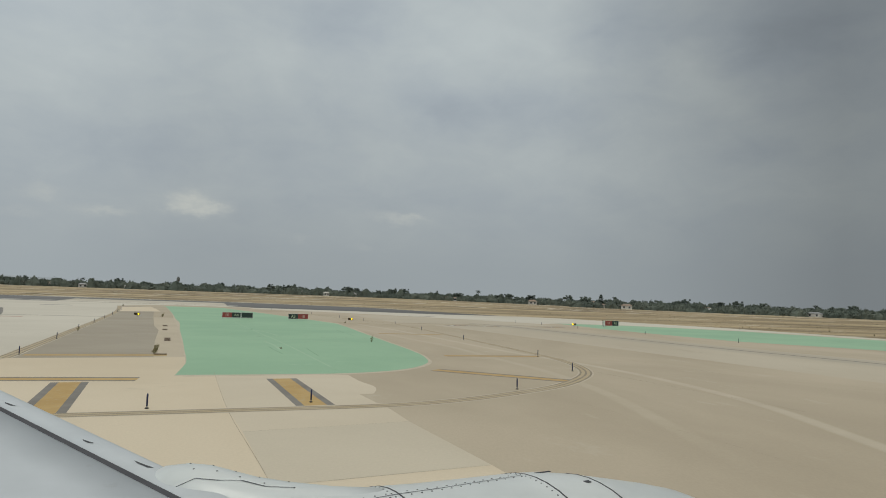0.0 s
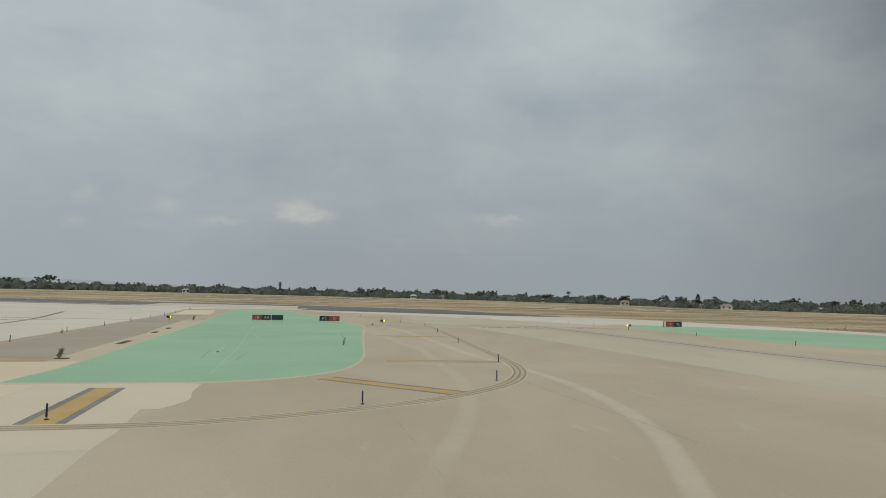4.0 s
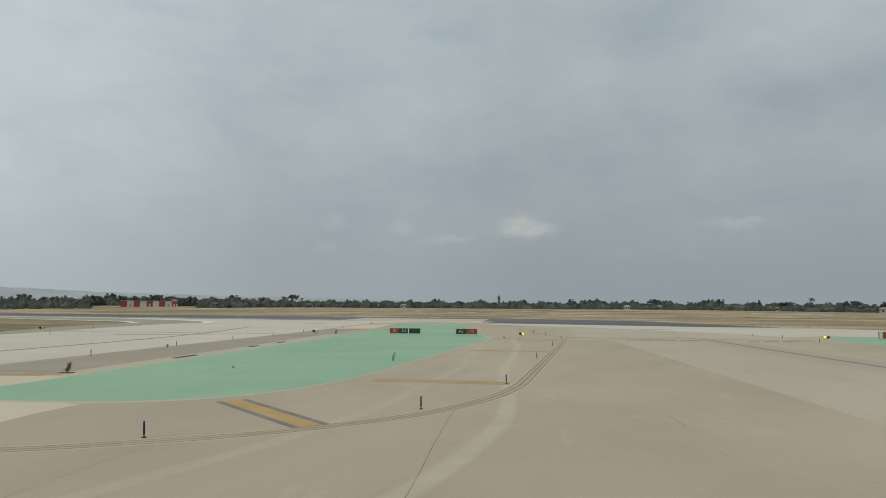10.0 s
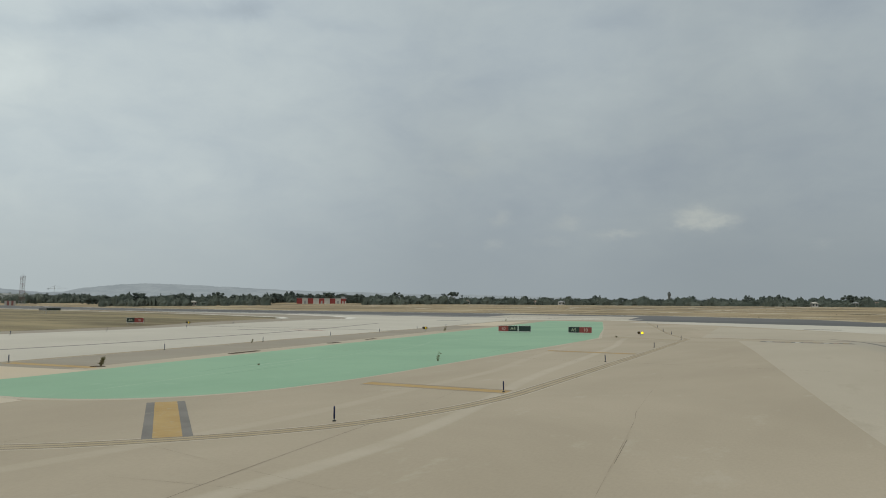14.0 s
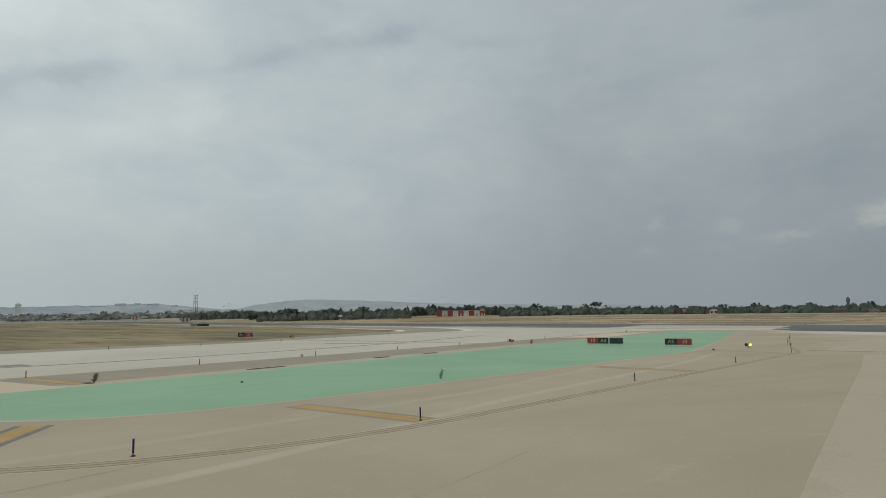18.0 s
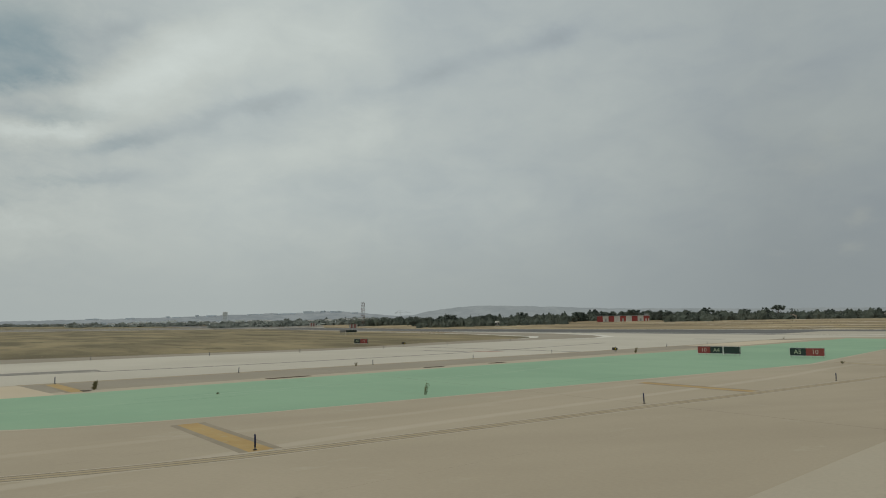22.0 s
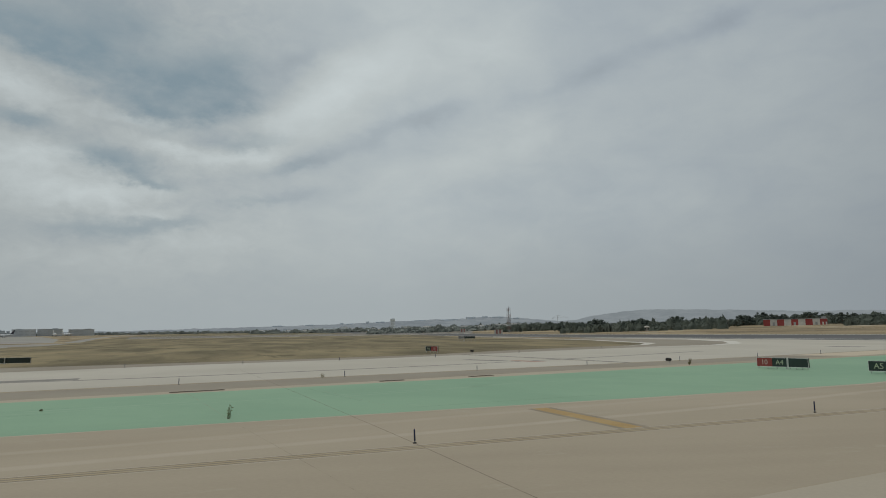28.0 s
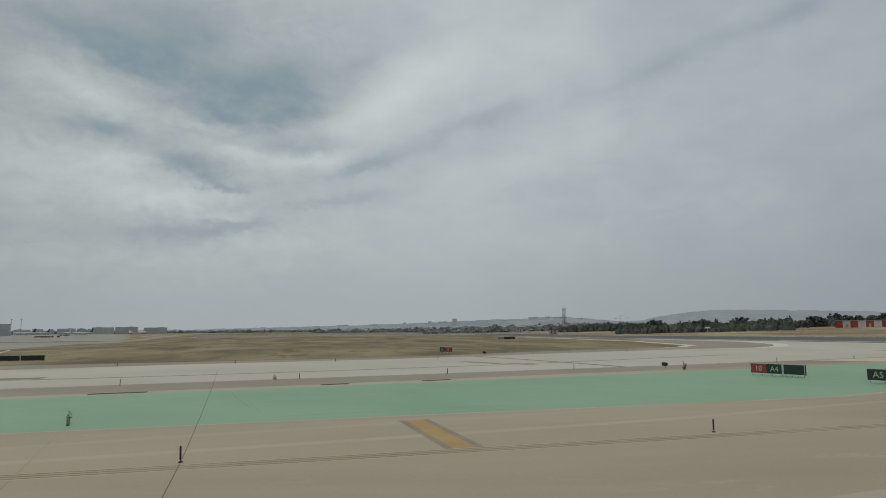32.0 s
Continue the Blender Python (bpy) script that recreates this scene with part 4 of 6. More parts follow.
guard_light(-6.85, 97.4, 20, 1)
guard_light(32.9, 103.5, -12, 0)
guard_light(-82.5, 87.0, 8, 1)


def lettering(text, size, material, parent, x, z, y):
    c = bpy.data.curves.new("lettering", "FONT")
    c.body, c.size, c.align_x, c.align_y, c.extrude = text, size, "CENTER", "CENTER", 0.004
    tmp = bpy.data.objects.new("lettering", c)
    me = bpy.data.meshes.new_from_object(tmp)
    bpy.data.objects.remove(tmp)
    me.materials.append(material)
    ob = new("lettering", me)
    ob.matrix_basis = pose(x, y, z, 90, 0, 0)
    ob.parent = parent
    return ob


def taxi_sign(x, y, turn, fields, label, tall=0.80, foot=0.17, legs=5):
    """A framed airfield sign: fields of (width, face, text, letter) side by side, None for a gap between cabinets."""
    t = thing("taxiway_sign", label, "airfield sign", pose(x, y, height(x, y) + 0.004, 0, 0, turn), "airfield signs")
    total = sum(f[0] for f in fields)
    run = 0.0
    groups, one = [], []
    for f in fields:
        if f[1] is None:
            groups.append(one)
            one = []
        else:
            one.append((run, f))
        run += f[0]
    groups.append(one)
    for one in groups:
        a, b = one[0][0], one[-1][0] + one[-1][1][0]
        bm = bmesh.new()
        box(bm, (a + b) / 2, 0.10, foot + tall / 2, b - a, 0.19, tall, 0.012)
        body = part("cabinet", bm, BLACK, t, "black sign cabinet")
        bm = bmesh.new()
        for z in (foot + 0.018, foot + tall - 0.012):
            box(bm, (a + b) / 2, 0.0, z, b - a, 0.05, 0.036 if z < 0.5 else 0.024)
        for px in (a + 0.012, b - 0.012):
            box(bm, px, 0.0, foot + tall / 2, 0.024, 0.05, tall - 0.06)
        part("frame", bm, SIGN_RIM, t, "pale metal frame")
        if one is not groups[-1] and b < 6:
            part("joining_post", box(bmesh.new(), b + 0.045, 0.03, (foot + tall) / 2 + 0.02, 0.055, 0.06, foot + tall + 0.04, 0.008), SIGN_RIM, t, "pale post between the cabinets")
        for s, (w, face, text, ink) in one:
            bm = bmesh.new()
            box(bm, s + w / 2, 0.0, foot + tall / 2, w - (0.03 if len(one) > 1 else 0.06), 0.024, tall - 0.07)
            p = part("face", bm, face, t, "red panel" if face is SIGN_RED else "black panel")
            if text:
                lettering(text, 0.60, ink, p, s + w / 2, foot + tall / 2 - 0.01, -0.017)
        for k in range(legs):
            q = a + 0.12 + (b - a - 0.24) * k / (legs - 1)
            bm = bmesh.new()
            rod(bm, (q, 0.1, 0), (q, 0.1, foot + 0.03), 0.03)
            part("leg", bm, STEEL, t)
    return t


taxi_sign(-25.75, 94.5, 20, ((1.40, SIGN_RED, "10", LETTER), (1.30, SIGN_BLACK, "A4", LETTER_YELLOW), (0.10, None, "", None), (1.70, SIGN_BLACK, "", LETTER)),
          "red and black runway sign beside a blank black box", legs=4)
taxi_sign(-16.25, 96.5, 20, ((1.45, SIGN_BLACK, "A5", LETTER_YELLOW), (1.65, SIGN_RED, "10", LETTER)), "black and red taxiway sign on the green island", legs=4)
taxi_sign(39.9, 106.6, 18, ((0.35, SIGN_RIM, "", LETTER), (0.06, None, "", None), (1.75, SIGN_RED, "10", LETTER), (1.6, SIGN_BLACK, "A5", LETTER_YELLOW)), "red and black runway sign on the far green island", 0.95, legs=3)
taxi_sign(-91.7, 81.3, 28, ((1.45, SIGN_BLACK, "A4", LETTER_YELLOW), (1.65, SIGN_RED, "10", LETTER)), "black and red taxiway sign on the dry grass", 0.85, 0.3, legs=4)
taxi_sign(-85.6, 13.9, 86.6, ((3.3, SIGN_BLACK, "", LETTER), (0.1, None, "", None), (3.3, SIGN_BLACK, "", LETTER)), "two long black blank taxiway sign boxes on the grass", 0.80, 0.12, legs=4)
taxi_sign(-205, 124.2, 62, ((2.0, GREY_WALL, "", LETTER), (0.1, None, "", None), (4.0, SIGN_BLACK, "", LETTER)), "black board standing on short legs in the infield grass", 0.85, 1.1, legs=4)


def weed(x, y, tall, spread, lean, material, label, seed, blades=40):
    rnd = random.Random(seed)
    t = thing("weed_plant", label, "weed", pose(x, y, height(x, y) + 0.012), "weeds in the pavement")
    for name, count, low in (("stems", blades // 3, 0.75), ("leaves", blades, 0.15)):
        bm = bmesh.new()
        for _ in range(count):
            q, r = rnd.uniform(0, 2 * math.pi), rnd.random() ** 0.5
            top = tall * rnd.uniform(low, 1.0)
            base = Vector((math.cos(q), math.sin(q), 0)) * 0.05
            tip = Vector((math.cos(q) * spread * r + lean[0] * top, math.sin(q) * spread * r + lean[1] * top, top))
            if name == "stems":
                rod(bm, base, tip, 0.009, 0.004, 4)
            else:
                mid = base.lerp(tip, rnd.uniform(0.3, 1.0))
                d = Vector((rnd.uniform(-1, 1), rnd.uniform(-1, 1), rnd.uniform(-0.2, 0.9))).normalized() * rnd.uniform(0.07, 0.16)
                w = d.cross(Vector((rnd.uniform(-1, 1), rnd.uniform(-1, 1), 0.4))).normalized() * 0.025
                bm.faces.new([bm.verts.new(p) for p in (mid, mid + d * 0.5 + w, mid + d, mid + d * 0.5 - w)])
        part(name, bm, material, t)
    bm = bmesh.new()
    bmesh.ops.create_icosphere(bm, subdivisions=2, radius=0.06, matrix=Matrix.Diagonal((1, 1, 0.3, 1)))
    part("root_clump", bm, BARK, t)


weed(-7.52, 49.42, 0.62, 0.09, (0.12, 0.12), GREEN_WEED, "tall dark green weed growing through the green paint", 1, 26)
weed(-21.68, 34.52, 0.56, 0.15, (0.22, 0.14), WEED, "dry bushy weed growing at the shoulder joint", 2, 120)
weed(-33.85, 93.4, 0.66, 0.18, (0.2, 0.1), WEED, "dry bushy weed growing at the shoulder joint", 3, 90)
weed(-33.0, 56.4, 0.35, 0.2, (0.1, 0.0), WEED, "small dry weed tuft by the edge line", 4, 30)
weed(-7.9, 90.5, 0.22, 0.2, (0.0, 0.0), WEED, "small dry weed tuft on the pavement", 6, 24)
weed(-14.6, 40.2, 0.10, 0.08, (0.0, 0.0), GREEN_WEED, "small green weed in the painted island", 7, 12)
weed(-56.9, 160.4, 0.55, 0.25, (0.0, 0.0), WEED, "dry weed tuft near the runway", 8, 40)


RUSTED = surface("rusty_brown_iron", (0.105, 0.078, 0.058), (0.165, 0.122, 0.088), 9.0, 1.2, 0.8, 0.1)


def grate(x0, y0, x1, y1):
    """A drain slot cover flush with the shoulder."""
    a, b = Vector((x0, y0, 0)), Vector((x1, y1, 0))
    length = (b - a).length
    t = thing("drain_cover", "rusty brown iron drain cover set in the shoulder", "drain cover", pose((x0 + x1) / 2, (y0 + y1) / 2, 0.010, 0, 0, math.degrees(math.atan2(y1 - y0, x1 - x0))), "drain covers")
    bm = bmesh.new()
    for s in (-1, 1):
        box(bm, 0, s * 0.20, 0.012, length, 0.05, 0.024)
        box(bm, s * (length / 2 - 0.025), 0, 0.0115, 0.05, 0.36, 0.023)
    part("frame", bm, RUSTED, t)
    n = max(4, int(length / 0.22))
    for k in range(n):
        bm = bmesh.new()
        box(bm, -length / 2 + 0.1 + (length - 0.2) * k / (n - 1), 0, 0.01, 0.10, 0.34, 0.02)
        part("bar", bm, RUSTED, t)


grate(-23.2, 45.4, -23.9, 48.8)
grate(-26.45, 60.0, -26.85, 62.0)
grate(-28.0, 67.8, -28.6, 70.0)
grate(-21.6, 34.0, -20.9, 34.15)


# ---- dry grass ----
def grass_field(name, label, count, spot, seed, tall, material):
    """Many thin blades in small tufts, joined into one cover."""
    rnd = random.Random(seed)
    verts, faces = [], []
    while len(faces) < count * 2:
        x, y = spot(rnd)
        if x is None:
            continue
        z = height(x, y) - 0.06
        for _ in range(2):
            q, r = rnd.uniform(0, math.pi), rnd.uniform(0.04, 0.13)
            h = tall * rnd.uniform(0.5, 1.4)
            dx, dy = math.cos(q) * r, math.sin(q) * r
            lx, ly = rnd.uniform(-0.15, 0.15), rnd.uniform(-0.15, 0.15)
            k = len(verts)
            verts += [(x - dx, y - dy, z), (x + dx, y + dy, z), (x + lx, y + ly, z + h)]
            faces.append((k, k + 1, k + 2))
    me = bpy.data.meshes.new(name)
    me.from_pydata(verts, [], faces)
    me.materials.append(material)
    tagged(new(name, me), label, "grass", kind="stuff")


def infield(rnd):
    y = rnd.uniform(-25, 196)
    near = -71.5 - max(0, y - 36) * 0.18 if y < 79 else -81.5 - (y - 79) * 0.72
    far = 60 + rnd.random() ** 2 * 330
    x = near - 0.8 - rnd.random() ** 1.5 * far
    if y > 150 + (-134 - x) * 0.16:
        return None, None
    return x, y


def north_field(rnd):
    x = rnd.uniform(-520, 320)
    edge = 262 if x < -60 else (262 - (x + 60) * 0.55 if x < 20 else 218 - (x - 20) * 1.5 if x < 58 else 160 - (x - 58) * 2.2)
    y = max(edge, 62) + 1.5 + rnd.random() ** 1.4 * 210
    return x, y


def field_tufts(rnd):
    x, y = north_field(rnd)
    return (x, y) if noise.noise((x * 0.02, y * 0.06, 3.0)) > 0.05 else (None, None)


DULL = surface("dull_green_tufts", (0.10, 0.092, 0.052), (0.17, 0.145, 0.085), 1.2, 0.1, 0.95, 0.0, island=0.3)
grass_field("field_tufts", "dull brown-green tufts in the dry field", 1300, field_tufts, 13, 0.30, DULL)
grass_field("infield_tufts", "dull olive tufts in the infield", 420, infield, 17, 0.11, OLIVE_STRAW)
grass_field("infield_grass", "dry straw grass of the infield", 26000, infield, 11, 0.055, OLIVE_STRAW)
grass_field("north_grass", "dry straw grass beyond the runway", 24000, north_field, 12, 0.10, STRAW)


# ---- trees ----
def leaf_cloud(bm, rnd, centre, radius, count, size, squash=0.75):
    for _ in range(count):
        d = Vector((rnd.gauss(0, 1), rnd.gauss(0, 1), rnd.gauss(0, 1))).normalized() * radius * rnd.random() ** 0.4
        p = Vector(centre) + Vector((d.x, d.y, d.z * squash))
        a = Vector((rnd.gauss(0, 1), rnd.gauss(0, 1), rnd.gauss(0, 0.7))).normalized() * size * rnd.uniform(0.5, 1.2)
        b = a.cross(Vector((rnd.gauss(0, 1), rnd.gauss(0, 1), rnd.gauss(0, 1)))).normalized() * size * rnd.uniform(0.4, 0.9)
        bm.faces.new([bm.verts.new(q) for q in (p - a, p - b * 0.8, p + a, p + b)])


def clump(bm, rnd, centre, radius, squash=0.8, leaves=60, size=0.24):
    """A dense knot of foliage: a lumpy heart with loose leaves round it."""
    seed = rnd.uniform(0, 90)
    made = bmesh.ops.create_icosphere(bm, subdivisions=2, radius=radius * 0.74, matrix=Matrix.Translation(centre))
    for v in made["verts"]:
        d = v.co - Vector(centre)
        k = 1.0 + 0.7 * noise.noise(d * (1.3 / radius) + Vector((seed, 0, 0))) + 0.5 * noise.noise(d * (3.4 / radius) + Vector((0, seed, 0)))
        v.co = Vector(centre) + Vector((d.x * k, d.y * k, d.z * k * squash))
    leaf_cloud(bm, rnd, centre, radius * 1.1, leaves, size, squash)


def broad_tree(seed, tall=8.0, wide=7.0, umbrella=False):
    rnd = random.Random(seed)
    t = thing("tree", "dark green umbrella pine beyond the runway" if umbrella else "dark green broadleaf tree beyond the runway", "tree", group="trees beyond the runway")
    bm = bmesh.new()
    fork = tall * (0.36 if umbrella else 0.22)
    rod(bm, (0, 0, -0.4), (0.1, 0, fork), 0.28, 0.18, 7)
    tips = []
    for k in range(7):
        q = k * 0.9 + rnd.uniform(-0.3, 0.3)
        tip = (math.cos(q) * wide * 0.30, math.sin(q) * wide * 0.30, tall * (rnd.uniform(0.62, 0.74) if umbrella else rnd.uniform(0.42, 0.70)))
        rod(bm, (0.1, 0, fork - 0.1), tip, 0.13, 0.05, 5)
        tips.append(tip)
    part("trunk", bm, BARK, t, "brown forked trunk")
    bm = bmesh.new()
    for tip in tips:
        for _ in range(2):
            clump(bm, rnd, (tip[0] * rnd.uniform(0.7, 1.45), tip[1] * rnd.uniform(0.7, 1.45), tip[2] + tall * rnd.uniform(-0.06, 0.08)), wide * rnd.uniform(0.09, 0.16), 0.6 if umbrella else 0.95)
        if not umbrella:
            for _ in range(2):
                clump(bm, rnd, (tip[0] * rnd.uniform(1.0, 1.5), tip[1] * rnd.uniform(1.0, 1.5), tall * rnd.uniform(0.10, 0.42)), wide * rnd.uniform(0.10, 0.16), 0.9)
    for _ in range(11):
        clump(bm, rnd, (rnd.uniform(-0.27, 0.27) * wide, rnd.uniform(-0.27, 0.27) * wide, tall * rnd.uniform(0.66, 0.90)), wide * rnd.uniform(0.07, 0.15), 0.7 if umbrella else 0.85)
    part("crown", bm, LEAF, t)
    return t


def cypress(seed, tall=10.0):
    rnd = random.Random(seed)
    t = thing("tree", "tall narrow dark cypress", "tree", group="trees beyond the runway")
    part("trunk", rod(bmesh.new(), (0, 0, -0.3), (0, 0, tall * 0.8), 0.2, 0.06, 6), BARK, t, "thin brown trunk")
    bm = bmesh.new()
    for k in range(14):
        q = k / 13
        leaf_cloud(bm, rnd, (0, 0, 0.8 + q * (tall - 1.2)), 0.3 + 1.0 * math.sin(math.pi * min(1, 0.15 + q * 0.85)) ** 0.7, 45, 0.32, 0.8)
    part("crown", bm, DARK_LEAF, t)
    return t


def palm(seed, tall=10.0):
    rnd = random.Random(seed)
    t = thing("tree", "palm tree with a tall bare trunk", "tree", group="trees beyond the runway")
    bm = bmesh.new()
    for k in range(5):
        rod(bm, (0.05 * k, 0, tall * k / 5 - 0.2), (0.05 * (k + 1), 0, tall * (k + 1) / 5), 0.26 - 0.02 * k, 0.24 - 0.02 * k, 7)
    part("trunk", bm, BARK, t, "ringed brown palm trunk")
    bm = bmesh.new()
    for k in range(34):
        q, up = rnd.uniform(0, 2 * math.pi), rnd.uniform(-0.5, 1.0)
        p = Vector((0.25, 0, tall))
        d = Vector((math.cos(q), math.sin(q), up)).normalized() * 0.7
        for s in range(4):
            w = d.cross(Vector((0, 0, 1))).normalized() * (0.30 - 0.05 * s)
            nxt = p + d
            bm.faces.new([bm.verts.new(v) for v in (p - w, nxt - w * 0.7, nxt + w * 0.7, p + w)])
            p, d = nxt, (d + Vector((0, 0, -0.28))).normalized() * 0.7
    part("crown", bm, DARK_LEAF, t, "drooping palm fronds")
    return t


kinds = [broad_tree(21, 7.5, 8.0), broad_tree(22, 6.0, 7.0), broad_tree(23, 8.5, 7.5), broad_tree(24, 5.0, 6.5), broad_tree(25, 9.5, 9.0, True), broad_tree(26, 7.0, 9.5), cypress(27), palm(28), palm(29, 8.0)]
used = set()


def plant(kind, x, y, size, wide=1.0):
    m = pose(x, y, height(x, y) - 0.1, 0, 0, random.uniform(0, 360))
    if kind not in used:
        used.add(kind)
        t = kinds[kind]
        t.matrix_basis = m
    else:
        t = copy_thing(kinds[kind], m)
    t.scale = (size * wide, size * wide, size)


def toward(eye, azimuth, distance):
    q = radians(azimuth)
    return eye[0] - math.sin(q) * distance, eye[1] + math.cos(q) * distance


random.seed(31)
# single trees that stand out of the belt
plant(4, *toward((22.6, 26.1), 31.94, 600), 1.30)
plant(7, *toward((22.6, 26.1), 31.1, 640), 0.8)
plant(7, *toward((22.6, 26.1), 25.5, 640), 0.75)
plant(8, *toward((22.6, 26.1), 21.7, 620), 0.9)
plant(2, *toward((22.6, 26.1), 19.6, 560), 1.0, 1.2)
plant(2, 66.9, 580, 1.08, 1.15)
plant(6, 59, 588, 0.9, 1.5)
plant(6, 95, 575, 0.85, 1.6)
plant(8, *toward((8.4, 2.8), -12.2, 560), 1.15)
plant(4, *toward((8.4, 2.8), -15.1, 590), 1.0)
plant(4, *toward((8.4, 2.8), -0.9, 600), 1.0)
plant(6, *toward((-6.9, -5.6), -23.9, 470), 0.95, 1.7)
plant(0, *toward((-6.9, -5.6), -22.6, 480), 1.05, 1.2)
plant(5, *toward((-6.9, -5.6), -25.2, 470), 0.95)
plant(4, *toward((8.4, 2.8), 40.4, 610), 1.1)
plant(0, *toward((19.3, 17.1), 63.9, 640), 0.6)
plant(6, *toward((19.3, 17.1), 63.85, 640), 0.6, 1.2)
for k in range(7):
    plant(6, *toward((23, 58), 62.5 - k * 0.38, 600 + k * 6), random.uniform(0.5, 0.75), 1.5)
# the belt
az = -50.0
while az < 59.0:
    d = random.uniform(470, 560) if az < -20 else random.uniform(540, 650)
    x, y = toward((8, 6), az, d)
    tall = random.choice((0, 1, 1, 2, 3, 3, 5))
    size = random.uniform(0.66, 1.16) * (0.85 if 8 < az < 28 else 1.0 + 0.16 * smooth_step(az, 28, 38))
    if not (38.0 < az < 45.0 and d < 585):
        plant(tall, x, y, size, random.uniform(1.0, 1.4))
    az += random.uniform(0.12, 0.76)
def scrub_belt(name, label, eye, first, last, near, tall, wide, leaf, material, seed):
    rnd = random.Random(seed)
    verts, faces = [], []
    az = first
    while az < last:
        low, high = near(az)
        d = rnd.uniform(low, high)
        cx, cy = toward(eye, az, d)
        z = height(cx, cy)
        h, w = rnd.uniform(*tall) * (1.0 + 0.30 * smooth_step(az, 28, 38)) * rnd.choice((0.8, 1.0, 1.0, 1.35)), rnd.uniform(*wide)
        # a low lumpy heart, then loose leaves
        k, lump = len(verts), rnd.uniform(0, 50)
        for ring in range(4):
            for m in range(12):
                q = math.pi * m / 6
                r = (1.0, 0.90, 0.60, 0.2)[ring] * w * 0.8 * (1 + 0.7 * noise.noise((math.cos(q) * 1.6 + lump, math.sin(q) * 1.6, ring * 0.6)))
                verts.append(Vector((cx + math.cos(q) * r, cy + math.sin(q) * r * 0.6, z + h * (-0.1, 0.38, 0.62, 0.78)[ring] * (1 + 0.7 * noise.noise((q * 1.3, lump, ring))))))
        faces += [(k + 12 * g + m, k + 12 * g + (m + 1) % 12, k + 12 * g + 12 + (m + 1) % 12, k + 12 * g + 12 + m) for g in range(3) for m in range(12)]
        faces.append(tuple(k + 36 + m for m in range(12)))
        for _ in range(130):
            q, r = rnd.uniform(0, 2 * math.pi), w * rnd.random() ** 0.5
            p = Vector((cx + math.cos(q) * r, cy + math.sin(q) * r * 0.6, z + h * rnd.random() * (1 - (r / w) ** 2 * 0.35)))
            s = rnd.uniform(0.2, 0.42) * leaf
            a = Vector((rnd.gauss(0, 1), rnd.gauss(0, 1), rnd.gauss(0, 0.6))).normalized() * s
            b = a.cross(Vector((rnd.gauss(0, 1), rnd.gauss(0, 1), rnd.gauss(0, 1)))).normalized() * s * 0.8
            k = len(verts)
            verts += [p - a, p - b, p + a, p + b]
            faces.append((k, k + 1, k + 2, k + 3))
        az += rnd.uniform(0.02, 0.085)
    me = bpy.data.meshes.new(name)
    me.from_pydata(verts, [], faces)
    me.materials.append(material)
    tagged(new(name, me), label, "scrub", kind="stuff")


scrub_belt("scrub", "dark green scrub and orchards beyond the airfield", (8, 6), -52, 64.5, lambda az: (445, 500) if az < -20 else (660, 800) if az > 58 else (610, 660) if 37.5 < az < 45.5 else (500, 700), (2.6, 5.4), (3.0, 7.0), 1.15, SCRUB, 41)
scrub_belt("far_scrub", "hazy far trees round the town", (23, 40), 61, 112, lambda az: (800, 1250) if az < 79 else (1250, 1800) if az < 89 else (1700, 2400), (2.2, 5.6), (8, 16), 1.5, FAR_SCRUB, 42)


# more crowns behind the striped building
for k in range(9):
    plant(random.choice((0, 2, 5)), *toward((8, 6), 37.8 + k * 0.85, random.uniform(596, 640)), random.uniform(1.0, 1.3), 1.15)


# ---- bare earth in the field ----
EARTH = surface("bare_pale_earth", (0.50, 0.435, 0.33), (0.60, 0.545, 0.44), 1.5, 0.06, 0.95, 0.2, ((0.36, 0.285, 0.17), 0.52, 0.9), spot_scale=3.0)
earth = tagged(new("dirt_tracks"), "pale bare earth tracks and patches in the dry field", "dirt track", kind="structure")
ribbon("track", [Vector((*toward((8, 6), -52 + k, 424 + (56 if k > 34 else 0) * smooth_step(k, 30, 44)), 0)) for k in range(92)], 5.0, 0.7, EARTH, earth)
for k in range(70):
    az, r, span, drift = random.uniform(-48, 34), random.uniform(285, 420), random.uniform(0.8, 3.2), random.uniform(-14, 14)
    ribbon("bare_patch", [Vector((*toward((8, 6), az + span * q / 8, r + drift * q / 8 + 2.5 * math.sin(q * 0.9 + k)), 0)) for q in range(9)], random.uniform(1.5, 6.5), 0.7, EARTH, earth)


